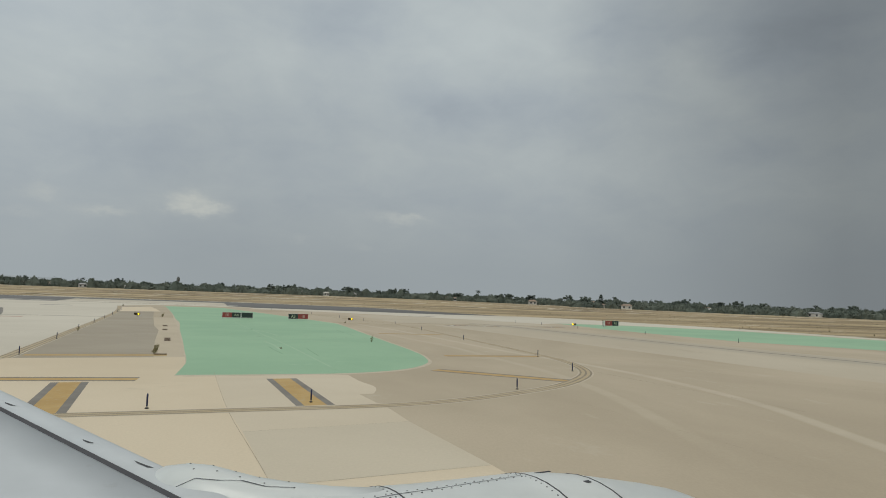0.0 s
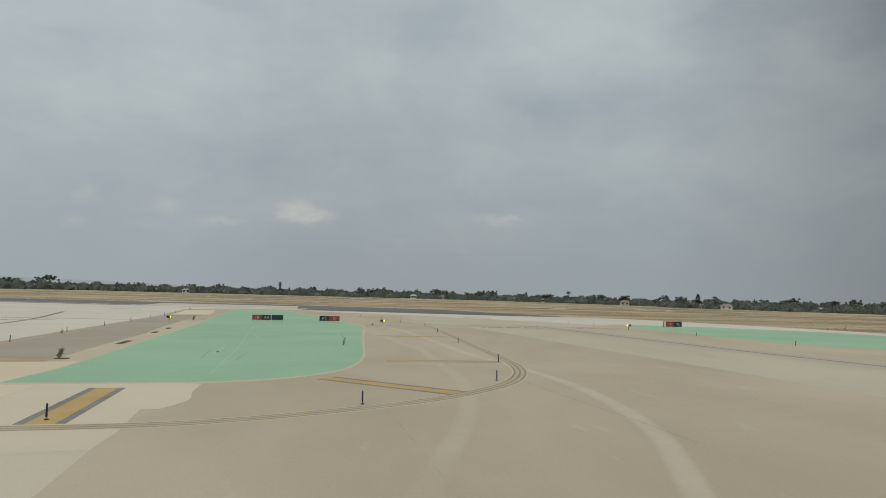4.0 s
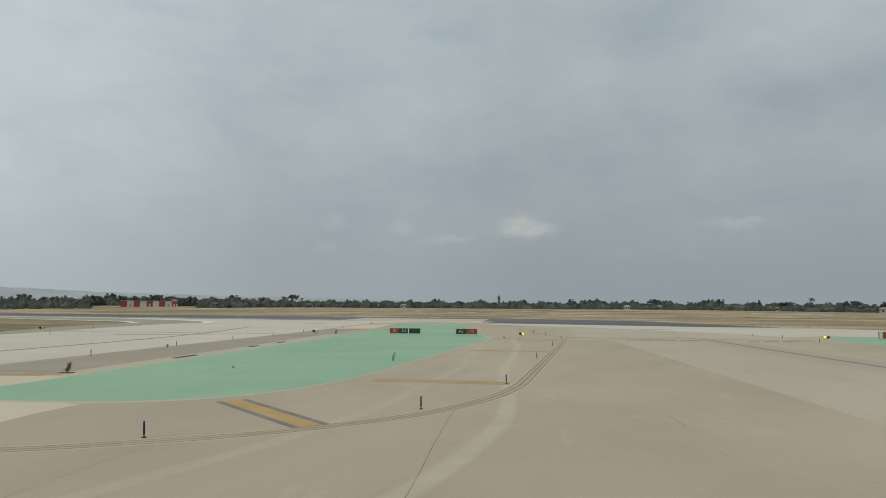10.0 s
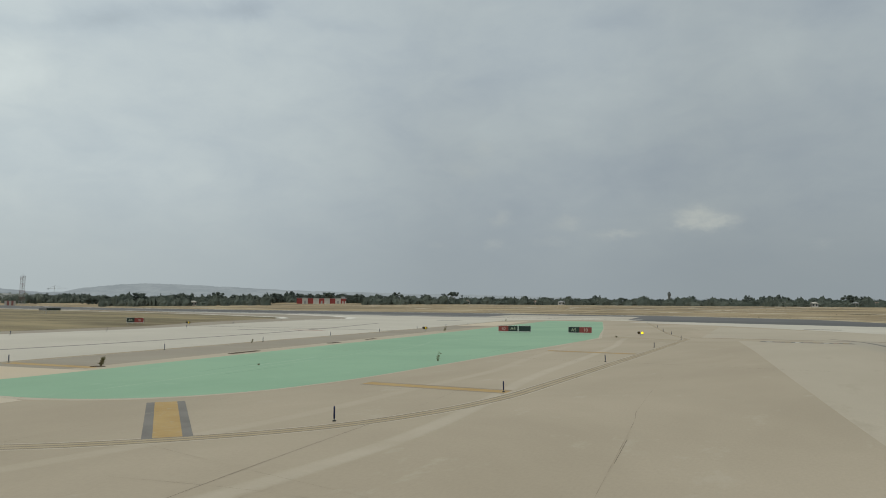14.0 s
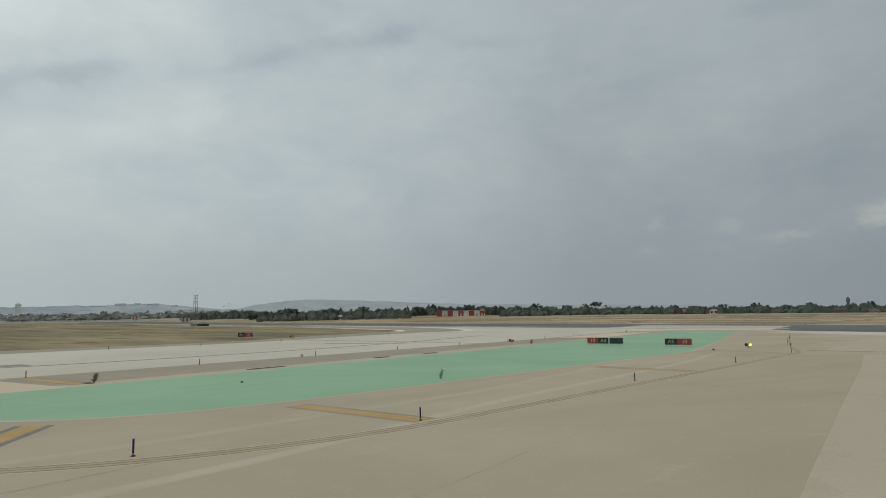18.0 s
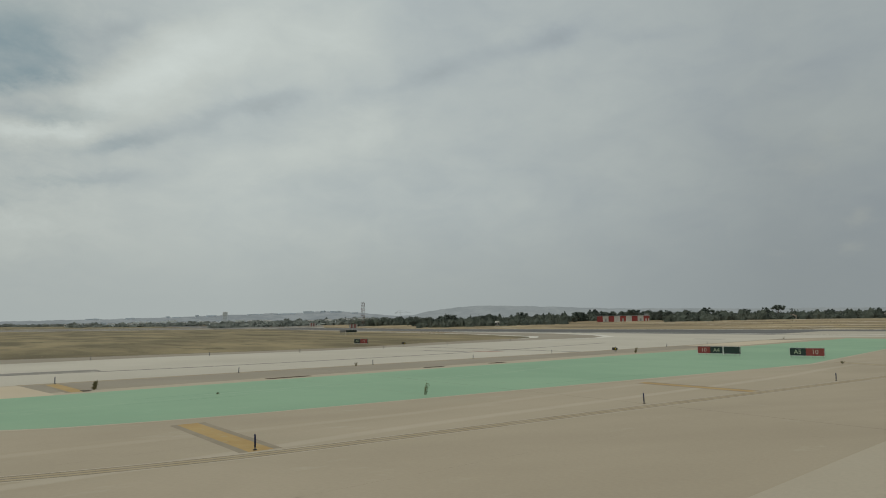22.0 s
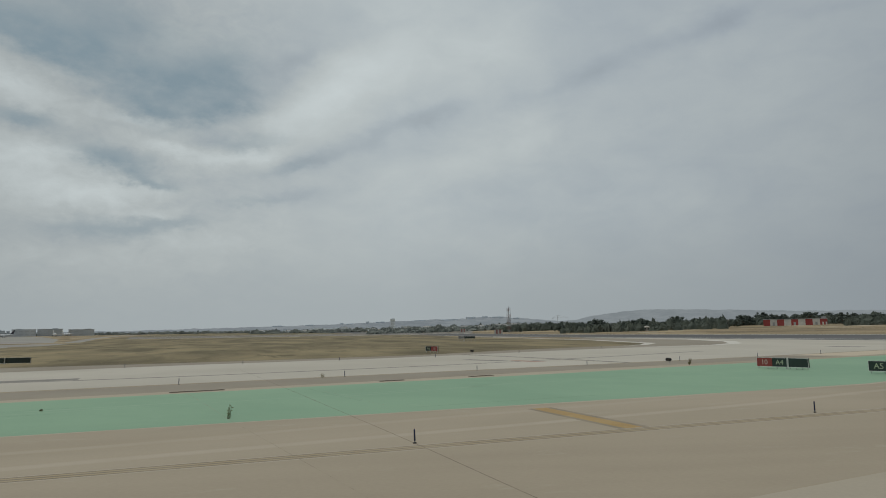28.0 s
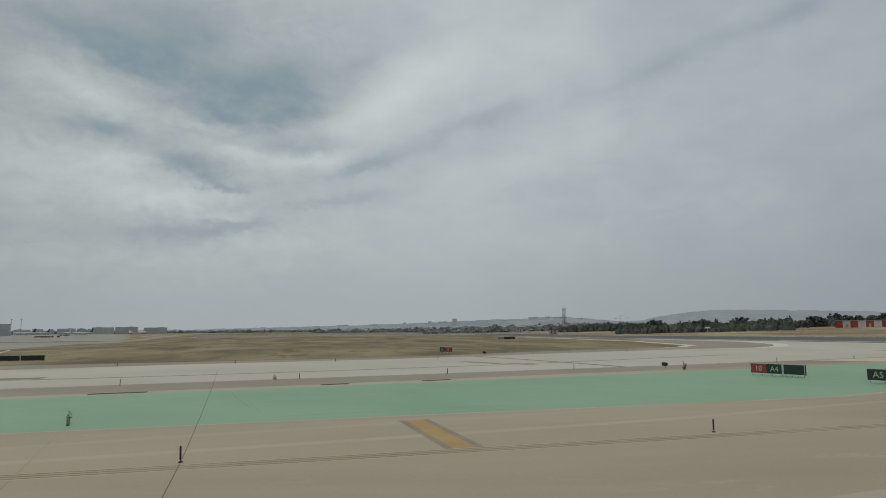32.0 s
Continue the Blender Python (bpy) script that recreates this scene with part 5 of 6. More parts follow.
# ---- buildings beyond the runway ----
def striped_hall():
    """The long red and white striped equipment hall."""
    cx, cy = -357.5, 426.5
    t = thing("striped_building", "long low airfield building painted in red and white stripes", "building", pose(cx, cy, height(cx, cy) - 0.3, 0, 0, 43))
    long, tall, n = 40.0, 4.5, 9
    for k in range(n):
        bm = bmesh.new()
        box(bm, -long / 2 + long * (k + 0.5) / n, 0, tall / 2, long / n, 12, tall)
        part("wall_stripe", bm, WALL_RED if k % 2 == 0 else WALL_WHITE, t, "red painted wall stripe" if k % 2 == 0 else "white painted wall stripe")
    bm = bmesh.new()
    box(bm, 0, 0, tall + 0.15, long + 0.5, 12.5, 0.3, 0.05)
    part("roof", bm, GREY_WALL, t, "flat grey roof")
    for k in range(4):
        bm = bmesh.new()
        box(bm, long / 2 - 3.6 + 1.0 * k, -6.03, tall * (0.30 if k % 2 else 0.72), 0.9, 0.06, tall * 0.42)
        part("panel", bm, WALL_WHITE if k % 2 else WALL_RED, t)
    for k in (1, 4, 7):
        bm = bmesh.new()
        box(bm, -long / 2 + long * (k + 0.5) / n, -6.03, 1.3, 1.4, 0.08, 2.4)
        part("door", bm, GREY_WALL, t, "grey steel door")
    bm = bmesh.new()
    box(bm, long / 2 - 2, 0, tall + 0.9, 3, 4, 1.4)
    part("roof_box", bm, GREY_WALL, t)


striped_hall()


def shelter(x, y, turn, long, tall):
    t = thing("equipment_shelter", "small red and white striped equipment shelter", "shelter", pose(x, y, height(x, y) - 0.1, 0, 0, turn), "equipment shelters")
    n = 5
    for k in range(n):
        bm = bmesh.new()
        box(bm, -long / 2 + long * (k + 0.5) / n, 0, tall / 2, long / n, 3, tall)
        part("wall_stripe", bm, WALL_WHITE if k % 2 == 0 else HAZED_RED, t)
    bm = bmesh.new()
    box(bm, 0, 0, tall + 0.1, long + 0.4, 3.4, 0.2)
    part("roof", bm, ROOF_TILE, t, "reddish flat roof")


shelter(-515, 261.5, 65, 7.0, 3.4)
shelter(*toward((19.3, 17.1), 69.2, 770), 69, 7.0, 3.6)


MAST_RED = surface("weathered_red_steel", (0.15, 0.085, 0.08), (0.19, 0.115, 0.11), 2.0, 0.2, 0.8, 0.1)


def lattice_mast():
    x, y = -541, 282
    t = thing("lattice_mast", "red and white steel lattice mast", "mast", pose(x, y, height(x, y) - 0.1, 0, 0, 20))
    tall, n = 22.5, 8
    w = lambda z: 1.3 - 0.25 * z / tall
    for k in range(n):
        z0, z1 = tall * k / n, tall * (k + 1) / n
        bm = bmesh.new()
        for sx, sy in ((-1, -1), (1, -1), (1, 1), (-1, 1)):
            rod(bm, (sx * w(z0), sy * w(z0), z0), (sx * w(z1), sy * w(z1), z1), 0.13, sides=5)
            nx, ny = -sy, sx
            rod(bm, (sx * w(z0), sy * w(z0), z0), (nx * w(z1), ny * w(z1), z1), 0.07, sides=4)
            rod(bm, (nx * w(z0), ny * w(z0), z0), (sx * w(z1), sy * w(z1), z1), 0.07, sides=4)
            rod(bm, (sx * w(z1), sy * w(z1), z1), (nx * w(z1), ny * w(z1), z1), 0.08, sides=4)
        part("section", bm, MAST_RED if k % 2 else GREY_WALL, t, "dark red lattice section" if k % 2 else "white lattice section")
    bm = bmesh.new()
    box(bm, 0, 0, tall + 0.08, 2.6, 2.6, 0.16)
    rod(bm, (0, 0, tall), (0, 0, tall + 2.2), 0.06)
    part("platform", bm, STEEL, t)


lattice_mast()


def crane():
    x, y = toward((19.3, 17.1), 62.33, 1500)
    t = thing("tower_crane", "distant grey tower crane over the treetops", "crane", pose(x, y, height(x, y) - 7, 0, 0, 70))
    part("mast", rod(bmesh.new(), (0, 0, 0), (0, 0, 33), 0.32, 0.32, 4), HAZE_BAND, t)
    bm = bmesh.new()
    rod(bm, (-12, 0, 27), (24, 0, 27), 0.22, 0.16, 4)
    rod(bm, (0, 0, 33), (20, 0, 27.3), 0.12, sides=4)
    rod(bm, (0, 0, 33), (-11, 0, 27.3), 0.12, sides=4)
    part("jib", bm, HAZE_BAND, t)
    part("counterweight", box(bmesh.new(), -10.5, 0, 26.1, 2.0, 1.4, 1.6), HAZE_BAND, t)


crane()


def water_tower():
    x, y = -213, 1030
    t = thing("water_tower", "slender concrete water tower above the trees", "water tower", pose(x, y, height(x, y) - 0.2))
    part("shaft", lathe(bmesh.new(), [(0, 0), (0, 2.1), (11, 1.7), (13, 1.9)], 14, "Z"), TOWER_GREY, t)
    part("tank", lathe(bmesh.new(), [(12.6, 0), (12.7, 1.9), (13.4, 2.35), (16.6, 2.4), (17.4, 1.6), (18.9, 1.2), (19.0, 0)], 16, "Z"), TOWER_GREY, t)


water_tower()


def house(x, y, turn, w, d, h, wall=HOUSE_WALL, group="country houses", top=ROOF_TILE):
    t = thing("house", "pale plastered country house with a clay tile roof", "house", pose(x, y, height(x, y) - 0.1, 0, 0, turn), group)
    part("wall", box(bmesh.new(), 0, 0, h / 2, w, d, h), wall, t)
    bm = bmesh.new()
    o = 0.4
    c = [bm.verts.new(p) for p in ((-w / 2 - o, -d / 2 - o, h + 0.02), (w / 2 + o, -d / 2 - o, h + 0.02), (w / 2 + o, d / 2 + o, h + 0.02), (-w / 2 - o, d / 2 + o, h + 0.02))]
    r = [bm.verts.new(p) for p in ((-w / 4, 0, h + d * 0.24), (w / 4, 0, h + d * 0.24))]
    for f in ((c[0], c[1], r[1], r[0]), (c[1], c[2], r[1]), (c[2], c[3], r[0], r[1]), (c[3], c[0], r[0]), (c[3], c[2], c[1], c[0])):
        bm.faces.new(f)
    part("roof", bm, top, t, "hipped clay tile roof")
    n = max(2, int(w / 3.5))
    for k in range(n):
        bm = bmesh.new()
        box(bm, -w / 2 + w * (k + 0.5) / n, -d / 2 - 0.02, h * 0.55, 1.1, 0.1, 1.2)
        part("window", bm, WINDOW_DARK, t, "dark window")


random.seed(51)
for eye, a, d, w, dep, h in (((-6.9, -5.6), -23.3, 465, 14, 9, 4.2), ((-6.9, -5.6), -25.0, 460, 12, 7, 2.8), ((-6.9, -5.6), -32.0, 455, 10, 7, 3.4), ((8.4, 2.8), -16.8, 480, 9, 7, 3.6),
                             ((8.4, 2.8), -9.9, 470, 3, 3, 3.6), ((8.4, 2.8), -2.5, 560, 9, 6, 3.4), ((8.4, 2.8), 2.0, 590, 10, 7, 3.6), ((8.4, 2.8), 17.4, 700, 10, 7, 4.2), ((8.4, 2.8), 20.5, 760, 9, 7, 4.4),
                             ((8.4, 2.8), 23.0, 740, 12, 8, 4.6), ((8.4, 2.8), 28.5, 640, 10, 7, 4.2), ((8.4, 2.8), 37.2, 600, 11, 8, 5.0), ((22.6, 26), 27.6, 720, 12, 8, 4.8), ((22.6, 26), 29.6, 650, 9, 7, 4.4),
                             ((22.6, 26), 24.0, 720, 10, 8, 4.5), ((22.6, 26), 48.5, 700, 9, 6, 6.0)):
    house(*toward(eye, a, d + 22), a + random.uniform(-12, 12), w * 0.65, dep * 0.8, h * 0.7)
for a, wide in ((52.7, 4.4), (50.8, 4.1), (29.5, 4.1), (28.1, 5.3), (22.5, 4.4), (20.9, 3.8), (23.0, 2.3), (5.4, 5.3), (3.2, 4.4), (1.1, 4.1), (-1.4, 4.4), (-7.0, 10.2), (-9.6, 3.2), (21.9, 5.9), (21.3, 5.3), (20.7, 7.3), (20.0, 5.9), (16.8, 4.4), (-23.1, 7.9), (-24.8, 9.2), (-31.7, 6.5), (-39.4, 9.2)):
    house(*toward((6, 3), a, 455 if a < -20 else random.uniform(512, 545)), a + random.uniform(-25, 25), wide * 0.9, 4, random.uniform(1.8, 2.6), WALL_WHITE, top=random.choice((ROOF_TILE, HOUSE_WALL, GREY_WALL)))
for k in range(16):
    a = random.uniform(6, 36) if k % 2 else random.uniform(-46, 4)
    house(*toward((8, 6), a, random.uniform(515, 585) if a > -20 else random.uniform(445, 470)), a + random.uniform(-25, 25), random.uniform(4, 8), 5, random.uniform(1.8, 2.5))
# far town houses take the haze-tinted wall and roof colours
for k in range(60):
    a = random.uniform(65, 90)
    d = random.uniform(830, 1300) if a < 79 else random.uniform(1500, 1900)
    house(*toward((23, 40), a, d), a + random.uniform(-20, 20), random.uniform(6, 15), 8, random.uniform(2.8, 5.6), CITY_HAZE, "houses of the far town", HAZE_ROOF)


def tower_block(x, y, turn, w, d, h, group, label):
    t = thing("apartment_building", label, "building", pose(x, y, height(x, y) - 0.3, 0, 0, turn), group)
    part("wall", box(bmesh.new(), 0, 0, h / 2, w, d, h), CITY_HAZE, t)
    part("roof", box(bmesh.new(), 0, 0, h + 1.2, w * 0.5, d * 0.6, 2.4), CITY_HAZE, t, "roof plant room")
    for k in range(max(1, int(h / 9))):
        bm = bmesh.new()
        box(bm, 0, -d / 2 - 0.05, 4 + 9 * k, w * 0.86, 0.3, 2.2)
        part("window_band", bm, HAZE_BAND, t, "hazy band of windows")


random.seed(61)
HAZY = "hazy grey apartment block on the skyline"
tower_block(*toward((22.6, 26.1), 77.35, 3900), 77, 26, 22, 66, "skyline blocks", "tall hazy hotel tower on the skyline")
for k in range(46):
    a = random.choice((random.gauss(76.5, 1.5), random.gauss(82.1, 0.8), random.uniform(65, 88), random.gauss(70.5, 1.5)))
    tower_block(*toward((22.6, 26.1), a, random.uniform(3000, 3900)), a, random.uniform(16, 46), 14, random.uniform(7, 15), "skyline blocks", HAZY)


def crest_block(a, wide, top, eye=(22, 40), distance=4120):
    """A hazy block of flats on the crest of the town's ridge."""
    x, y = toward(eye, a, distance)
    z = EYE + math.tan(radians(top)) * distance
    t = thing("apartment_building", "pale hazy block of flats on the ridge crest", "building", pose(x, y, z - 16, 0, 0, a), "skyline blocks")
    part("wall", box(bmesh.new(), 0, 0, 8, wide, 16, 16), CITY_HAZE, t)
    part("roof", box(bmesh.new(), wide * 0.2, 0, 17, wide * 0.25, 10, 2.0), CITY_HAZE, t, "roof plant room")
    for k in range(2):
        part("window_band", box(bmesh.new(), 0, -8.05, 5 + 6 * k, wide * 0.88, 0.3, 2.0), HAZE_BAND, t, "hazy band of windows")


for a, wide, top in ((75.2, 90, 0.99), (73.4, 60, 1.04), (72.4, 80, 1.06), (70.8, 62, 1.22), (69.6, 34, 1.25), (68.5, 74, 1.22), (81.9, 22, 0.86), (81.2, 46, 0.80), (79.7, 20, 0.96), (66.9, 40, 1.10), (78.6, 60, 0.93), (84.6, 50, 0.74), (87.2, 70, 0.70)):
    crest_block(a, wide, top)


# ---- far hills ----
def ridge(name, eye, distance, profile, material, label, wobble, seed):
    rnd = random.Random(seed)
    bm = bmesh.new()
    low, high = profile[0][0], profile[-1][0]
    n = int((high - low) / 0.08)
    rows = ([], [], [])
    for k in range(n + 1):
        a = low + (high - low) * k / n
        e = float(np.interp(a, [p[0] for p in profile], [p[1] for p in profile]))
        e += wobble * noise.noise((a * 0.9, seed, 0)) + wobble * 0.5 * noise.noise((a * 3.3, seed, 2)) + wobble * 0.45 * noise.noise((a * 9.0, seed, 4))
        x, y = toward(eye, a, distance)
        top = EYE + math.tan(radians(max(e, 0.0))) * distance
        fx, fy = toward(eye, a, distance - 500)
        rows[0].append(bm.verts.new((fx, fy, -20)))
        rows[1].append(bm.verts.new((x, y, top)))
        bx, by = toward(eye, a, distance + 150)
        rows[2].append(bm.verts.new((bx, by, -20)))
    for one, two in ((rows[0], rows[1]), (rows[1], rows[2])):
        for k in range(n):
            bm.faces.new((one[k], one[k + 1], two[k + 1], two[k]))
    tagged(part(name, bm, material), label, "hills", kind="structure")


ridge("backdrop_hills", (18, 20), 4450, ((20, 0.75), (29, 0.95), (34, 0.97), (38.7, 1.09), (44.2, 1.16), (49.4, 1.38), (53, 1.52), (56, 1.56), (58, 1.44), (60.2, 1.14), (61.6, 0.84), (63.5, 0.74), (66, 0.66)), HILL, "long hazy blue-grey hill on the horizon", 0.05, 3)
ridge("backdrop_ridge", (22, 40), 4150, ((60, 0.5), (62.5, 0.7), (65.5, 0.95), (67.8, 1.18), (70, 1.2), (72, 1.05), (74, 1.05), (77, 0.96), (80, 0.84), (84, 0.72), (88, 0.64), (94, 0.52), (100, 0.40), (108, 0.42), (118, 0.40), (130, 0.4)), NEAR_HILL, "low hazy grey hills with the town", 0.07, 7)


# ---- terminal area far to the west ----
def far_airliner(x, y, turn, dark):
    t = thing("parked_airliner", "white parked airliner with a dark tail" if dark else "all white parked airliner on the apron", "airliner", pose(x, y, height(x, y) + 0.03, 0, 0, turn), "parked airliners")
    bm = lathe(bmesh.new(), [(-18, 0.0), (-17, 0.5), (-11, 1.75), (-6, 1.95), (12, 1.95), (15.5, 1.6), (17.8, 0.7), (18.2, 0.0)], 14)
    part("fuselage", bm, AIRCRAFT_WHITE, t, at=pose(0, 0, 3.6))
    for s in (-1, 1):
        for name, pts, z0, z1, th in (("wing", ((4, 1.8), (-1.5, 1.8), (-5.5, 17), (-3.8, 17)), 2.6, 4.0, 0.35), ("tailplane", ((-13, 0.5), (-16, 0.5), (-17.6, 6.5), (-16.4, 6.5)), 4.6, 5.0, 0.2)):
            bm = bmesh.new()
            f = bm.faces.new([bm.verts.new((px, s * py, z0 if py < 2 else z1)) for px, py in pts])
            made = bmesh.ops.extrude_face_region(bm, geom=[f])
            bmesh.ops.translate(bm, vec=(0, 0, th), verts=[v for v in made["geom"] if isinstance(v, bmesh.types.BMVert)])
            bmesh.ops.recalc_face_normals(bm, faces=bm.faces)
            part(name, bm, AIRCRAFT_WHITE, t)
        part("engine", lathe(bmesh.new(), [(-1.8, 0.5), (0, 1.0), (2.0, 1.05), (2.3, 0.85), (1.8, 0.7)], 12), AIRCRAFT_WHITE, t, at=pose(2.5, s * 5.8, 1.9))
        part("main_gear", rod(bmesh.new(), (-1, s * 2.9, 0), (-1, s * 2.9, 2.8), 0.5, 0.3), RUBBER, t)
    part("nose_gear", rod(bmesh.new(), (13, 0, 0), (13, 0, 2.4), 0.35, 0.2), RUBBER, t)
    bm = bmesh.new()
    f = bm.faces.new([bm.verts.new((px, -0.2, pz)) for px, pz in ((-11, 5.3), (-16.6, 5.0), (-18.6, 11.8), (-16.8, 11.8))])
    made = bmesh.ops.extrude_face_region(bm, geom=[f])
    bmesh.ops.translate(bm, vec=(0, 0.4, 0), verts=[v for v in made["geom"] if isinstance(v, bmesh.types.BMVert)])
    bmesh.ops.recalc_face_normals(bm, faces=bm.faces)
    part("tail_fin", bm, AIRCRAFT_DARK if dark else AIRCRAFT_WHITE, t, "dark tail fin" if dark else "")


WEST_EYE = (23.0, 59.3)
for a, d, turn, dark in ((107.3, 1230, -38, True), (111.0, 1420, -44, True), (110.05, 1500, -38, True), (108.3, 1460, 2, False), (104.05, 1420, 22, False), (103.25, 1500, 40, False)):
    far_airliner(*toward(WEST_EYE, a, d), turn, dark)


def light_mast(a, d, tall):
    x, y = toward(WEST_EYE, a, d)
    t = thing("light_mast", "tall thin grey apron light mast", "light mast", pose(x, y, height(x, y) - 0.1, 0, 0, a), "apron light masts")
    part("pole", rod(bmesh.new(), (0, 0, 0), (0, 0, tall), 0.42, 0.26, 8), HAZE_BAND, t)
    part("lamp_ring", lathe(bmesh.new(), [(tall - 0.3, 0.0), (tall - 0.3, 1.2), (tall + 0.3, 1.2), (tall + 0.3, 0.0)], 12, "Z"), HAZE_BAND, t, "ring of lamps on top")


for a, d in ((111.9, 1110), (111.3, 1130)):
    light_mast(a, d, 24)
VEHICLE_RED = surface("dull_red_vehicle_paint", (0.15, 0.098, 0.090), (0.20, 0.130, 0.118), 2.0, 0.3, 0.6, 0.0, tint=0.3)


def service_cart(a, d, long):
    x, y = toward(WEST_EYE, a, d)
    t = thing("baggage_cart", "dull red covered baggage cart on the far apron", "cart", pose(x, y, height(x, y) + 0.01, 0, 0, a + random.uniform(-8, 8)), "baggage carts")
    part("body", box(bmesh.new(), 0, 0, 1.15, long, 1.6, 1.3, 0.12), VEHICLE_RED, t)
    part("roof", box(bmesh.new(), 0, 0, 1.86, long * 0.96, 1.5, 0.1), VEHICLE_RED, t)
    for sx in (-0.36, 0.36):
        for sy in (-0.66, 0.66):
            part("wheel", lathe(bmesh.new(), [(-0.1, 0.0), (-0.1, 0.27), (0.1, 0.27), (0.1, 0.0)], 12), RUBBER, t, at=pose(sx * long, sy, 0.27, 0, 0, 90))


for a, long in ((110.3, 3.4), (110.05, 3.0), (109.8, 3.4), (109.55, 3.0), (109.3, 2.6), (108.9, 2.6)):
    service_cart(a, 810, long)
for a in (108.75, 108.5, 108.3):
    service_cart(a, 1090, 3.2)


def terminal(a0, a1, d, top, label, name="terminal_building"):
    (x0, y0), (x1, y1) = toward(WEST_EYE, a0, d), toward(WEST_EYE, a1, d)
    long = math.hypot(x1 - x0, y1 - y0)
    cx, cy = (x0 + x1) / 2, (y0 + y1) / 2
    base = height(cx, cy) - 0.2
    tall = EYE + math.tan(radians(top)) * d - base
    t = thing(name, label, "building", pose(cx, cy, base, 0, 0, (a0 + a1) / 2), "terminal buildings")
    part("wall", box(bmesh.new(), 0, 0, tall / 2, long, 30, tall), TERMINAL_WALL, t)
    part("parapet", box(bmesh.new(), 0, 0, tall + 0.3, long + 0.6, 30.6, 0.6), TERMINAL_WALL, t)
    part("plant_room", box(bmesh.new(), long * random.uniform(-0.25, 0.25), 0, tall + 1.2, long * random.uniform(0.2, 0.4), 12, 1.2), TERMINAL_WALL, t)
    n, floors = max(2, int(long / 9)), 2 if tall < 18 else 3
    for f in range(floors):
        for k in range(n):
            part("window", box(bmesh.new(), -long / 2 + long * (k + 0.5) / n, -15.05, tall * (f + 0.6) / (floors + 0.2), long / n * 0.66, 0.3, tall * 0.16), HAZE_BAND, t)


for a0, a1, d, top in ((110.7, 111.75, 1640, 0.46), (109.9, 110.6, 1650, 0.50), (109.2, 109.5, 1660, 0.46), (107.8, 109.0, 1640, 0.52), (107.1, 107.7, 1650, 0.52), (106.8, 107.0, 1660, 0.48), (105.2, 106.7, 1620, 0.60), (103.5, 105.1, 1640, 0.62), (101.4, 103.1, 1660, 0.57)):
    terminal(a0, a1, d, top, "long lilac-grey terminal building across the far apron")
terminal(111.95, 115.5, 1250, 0.86, "big grey hangar with a curved roof", "hangar")


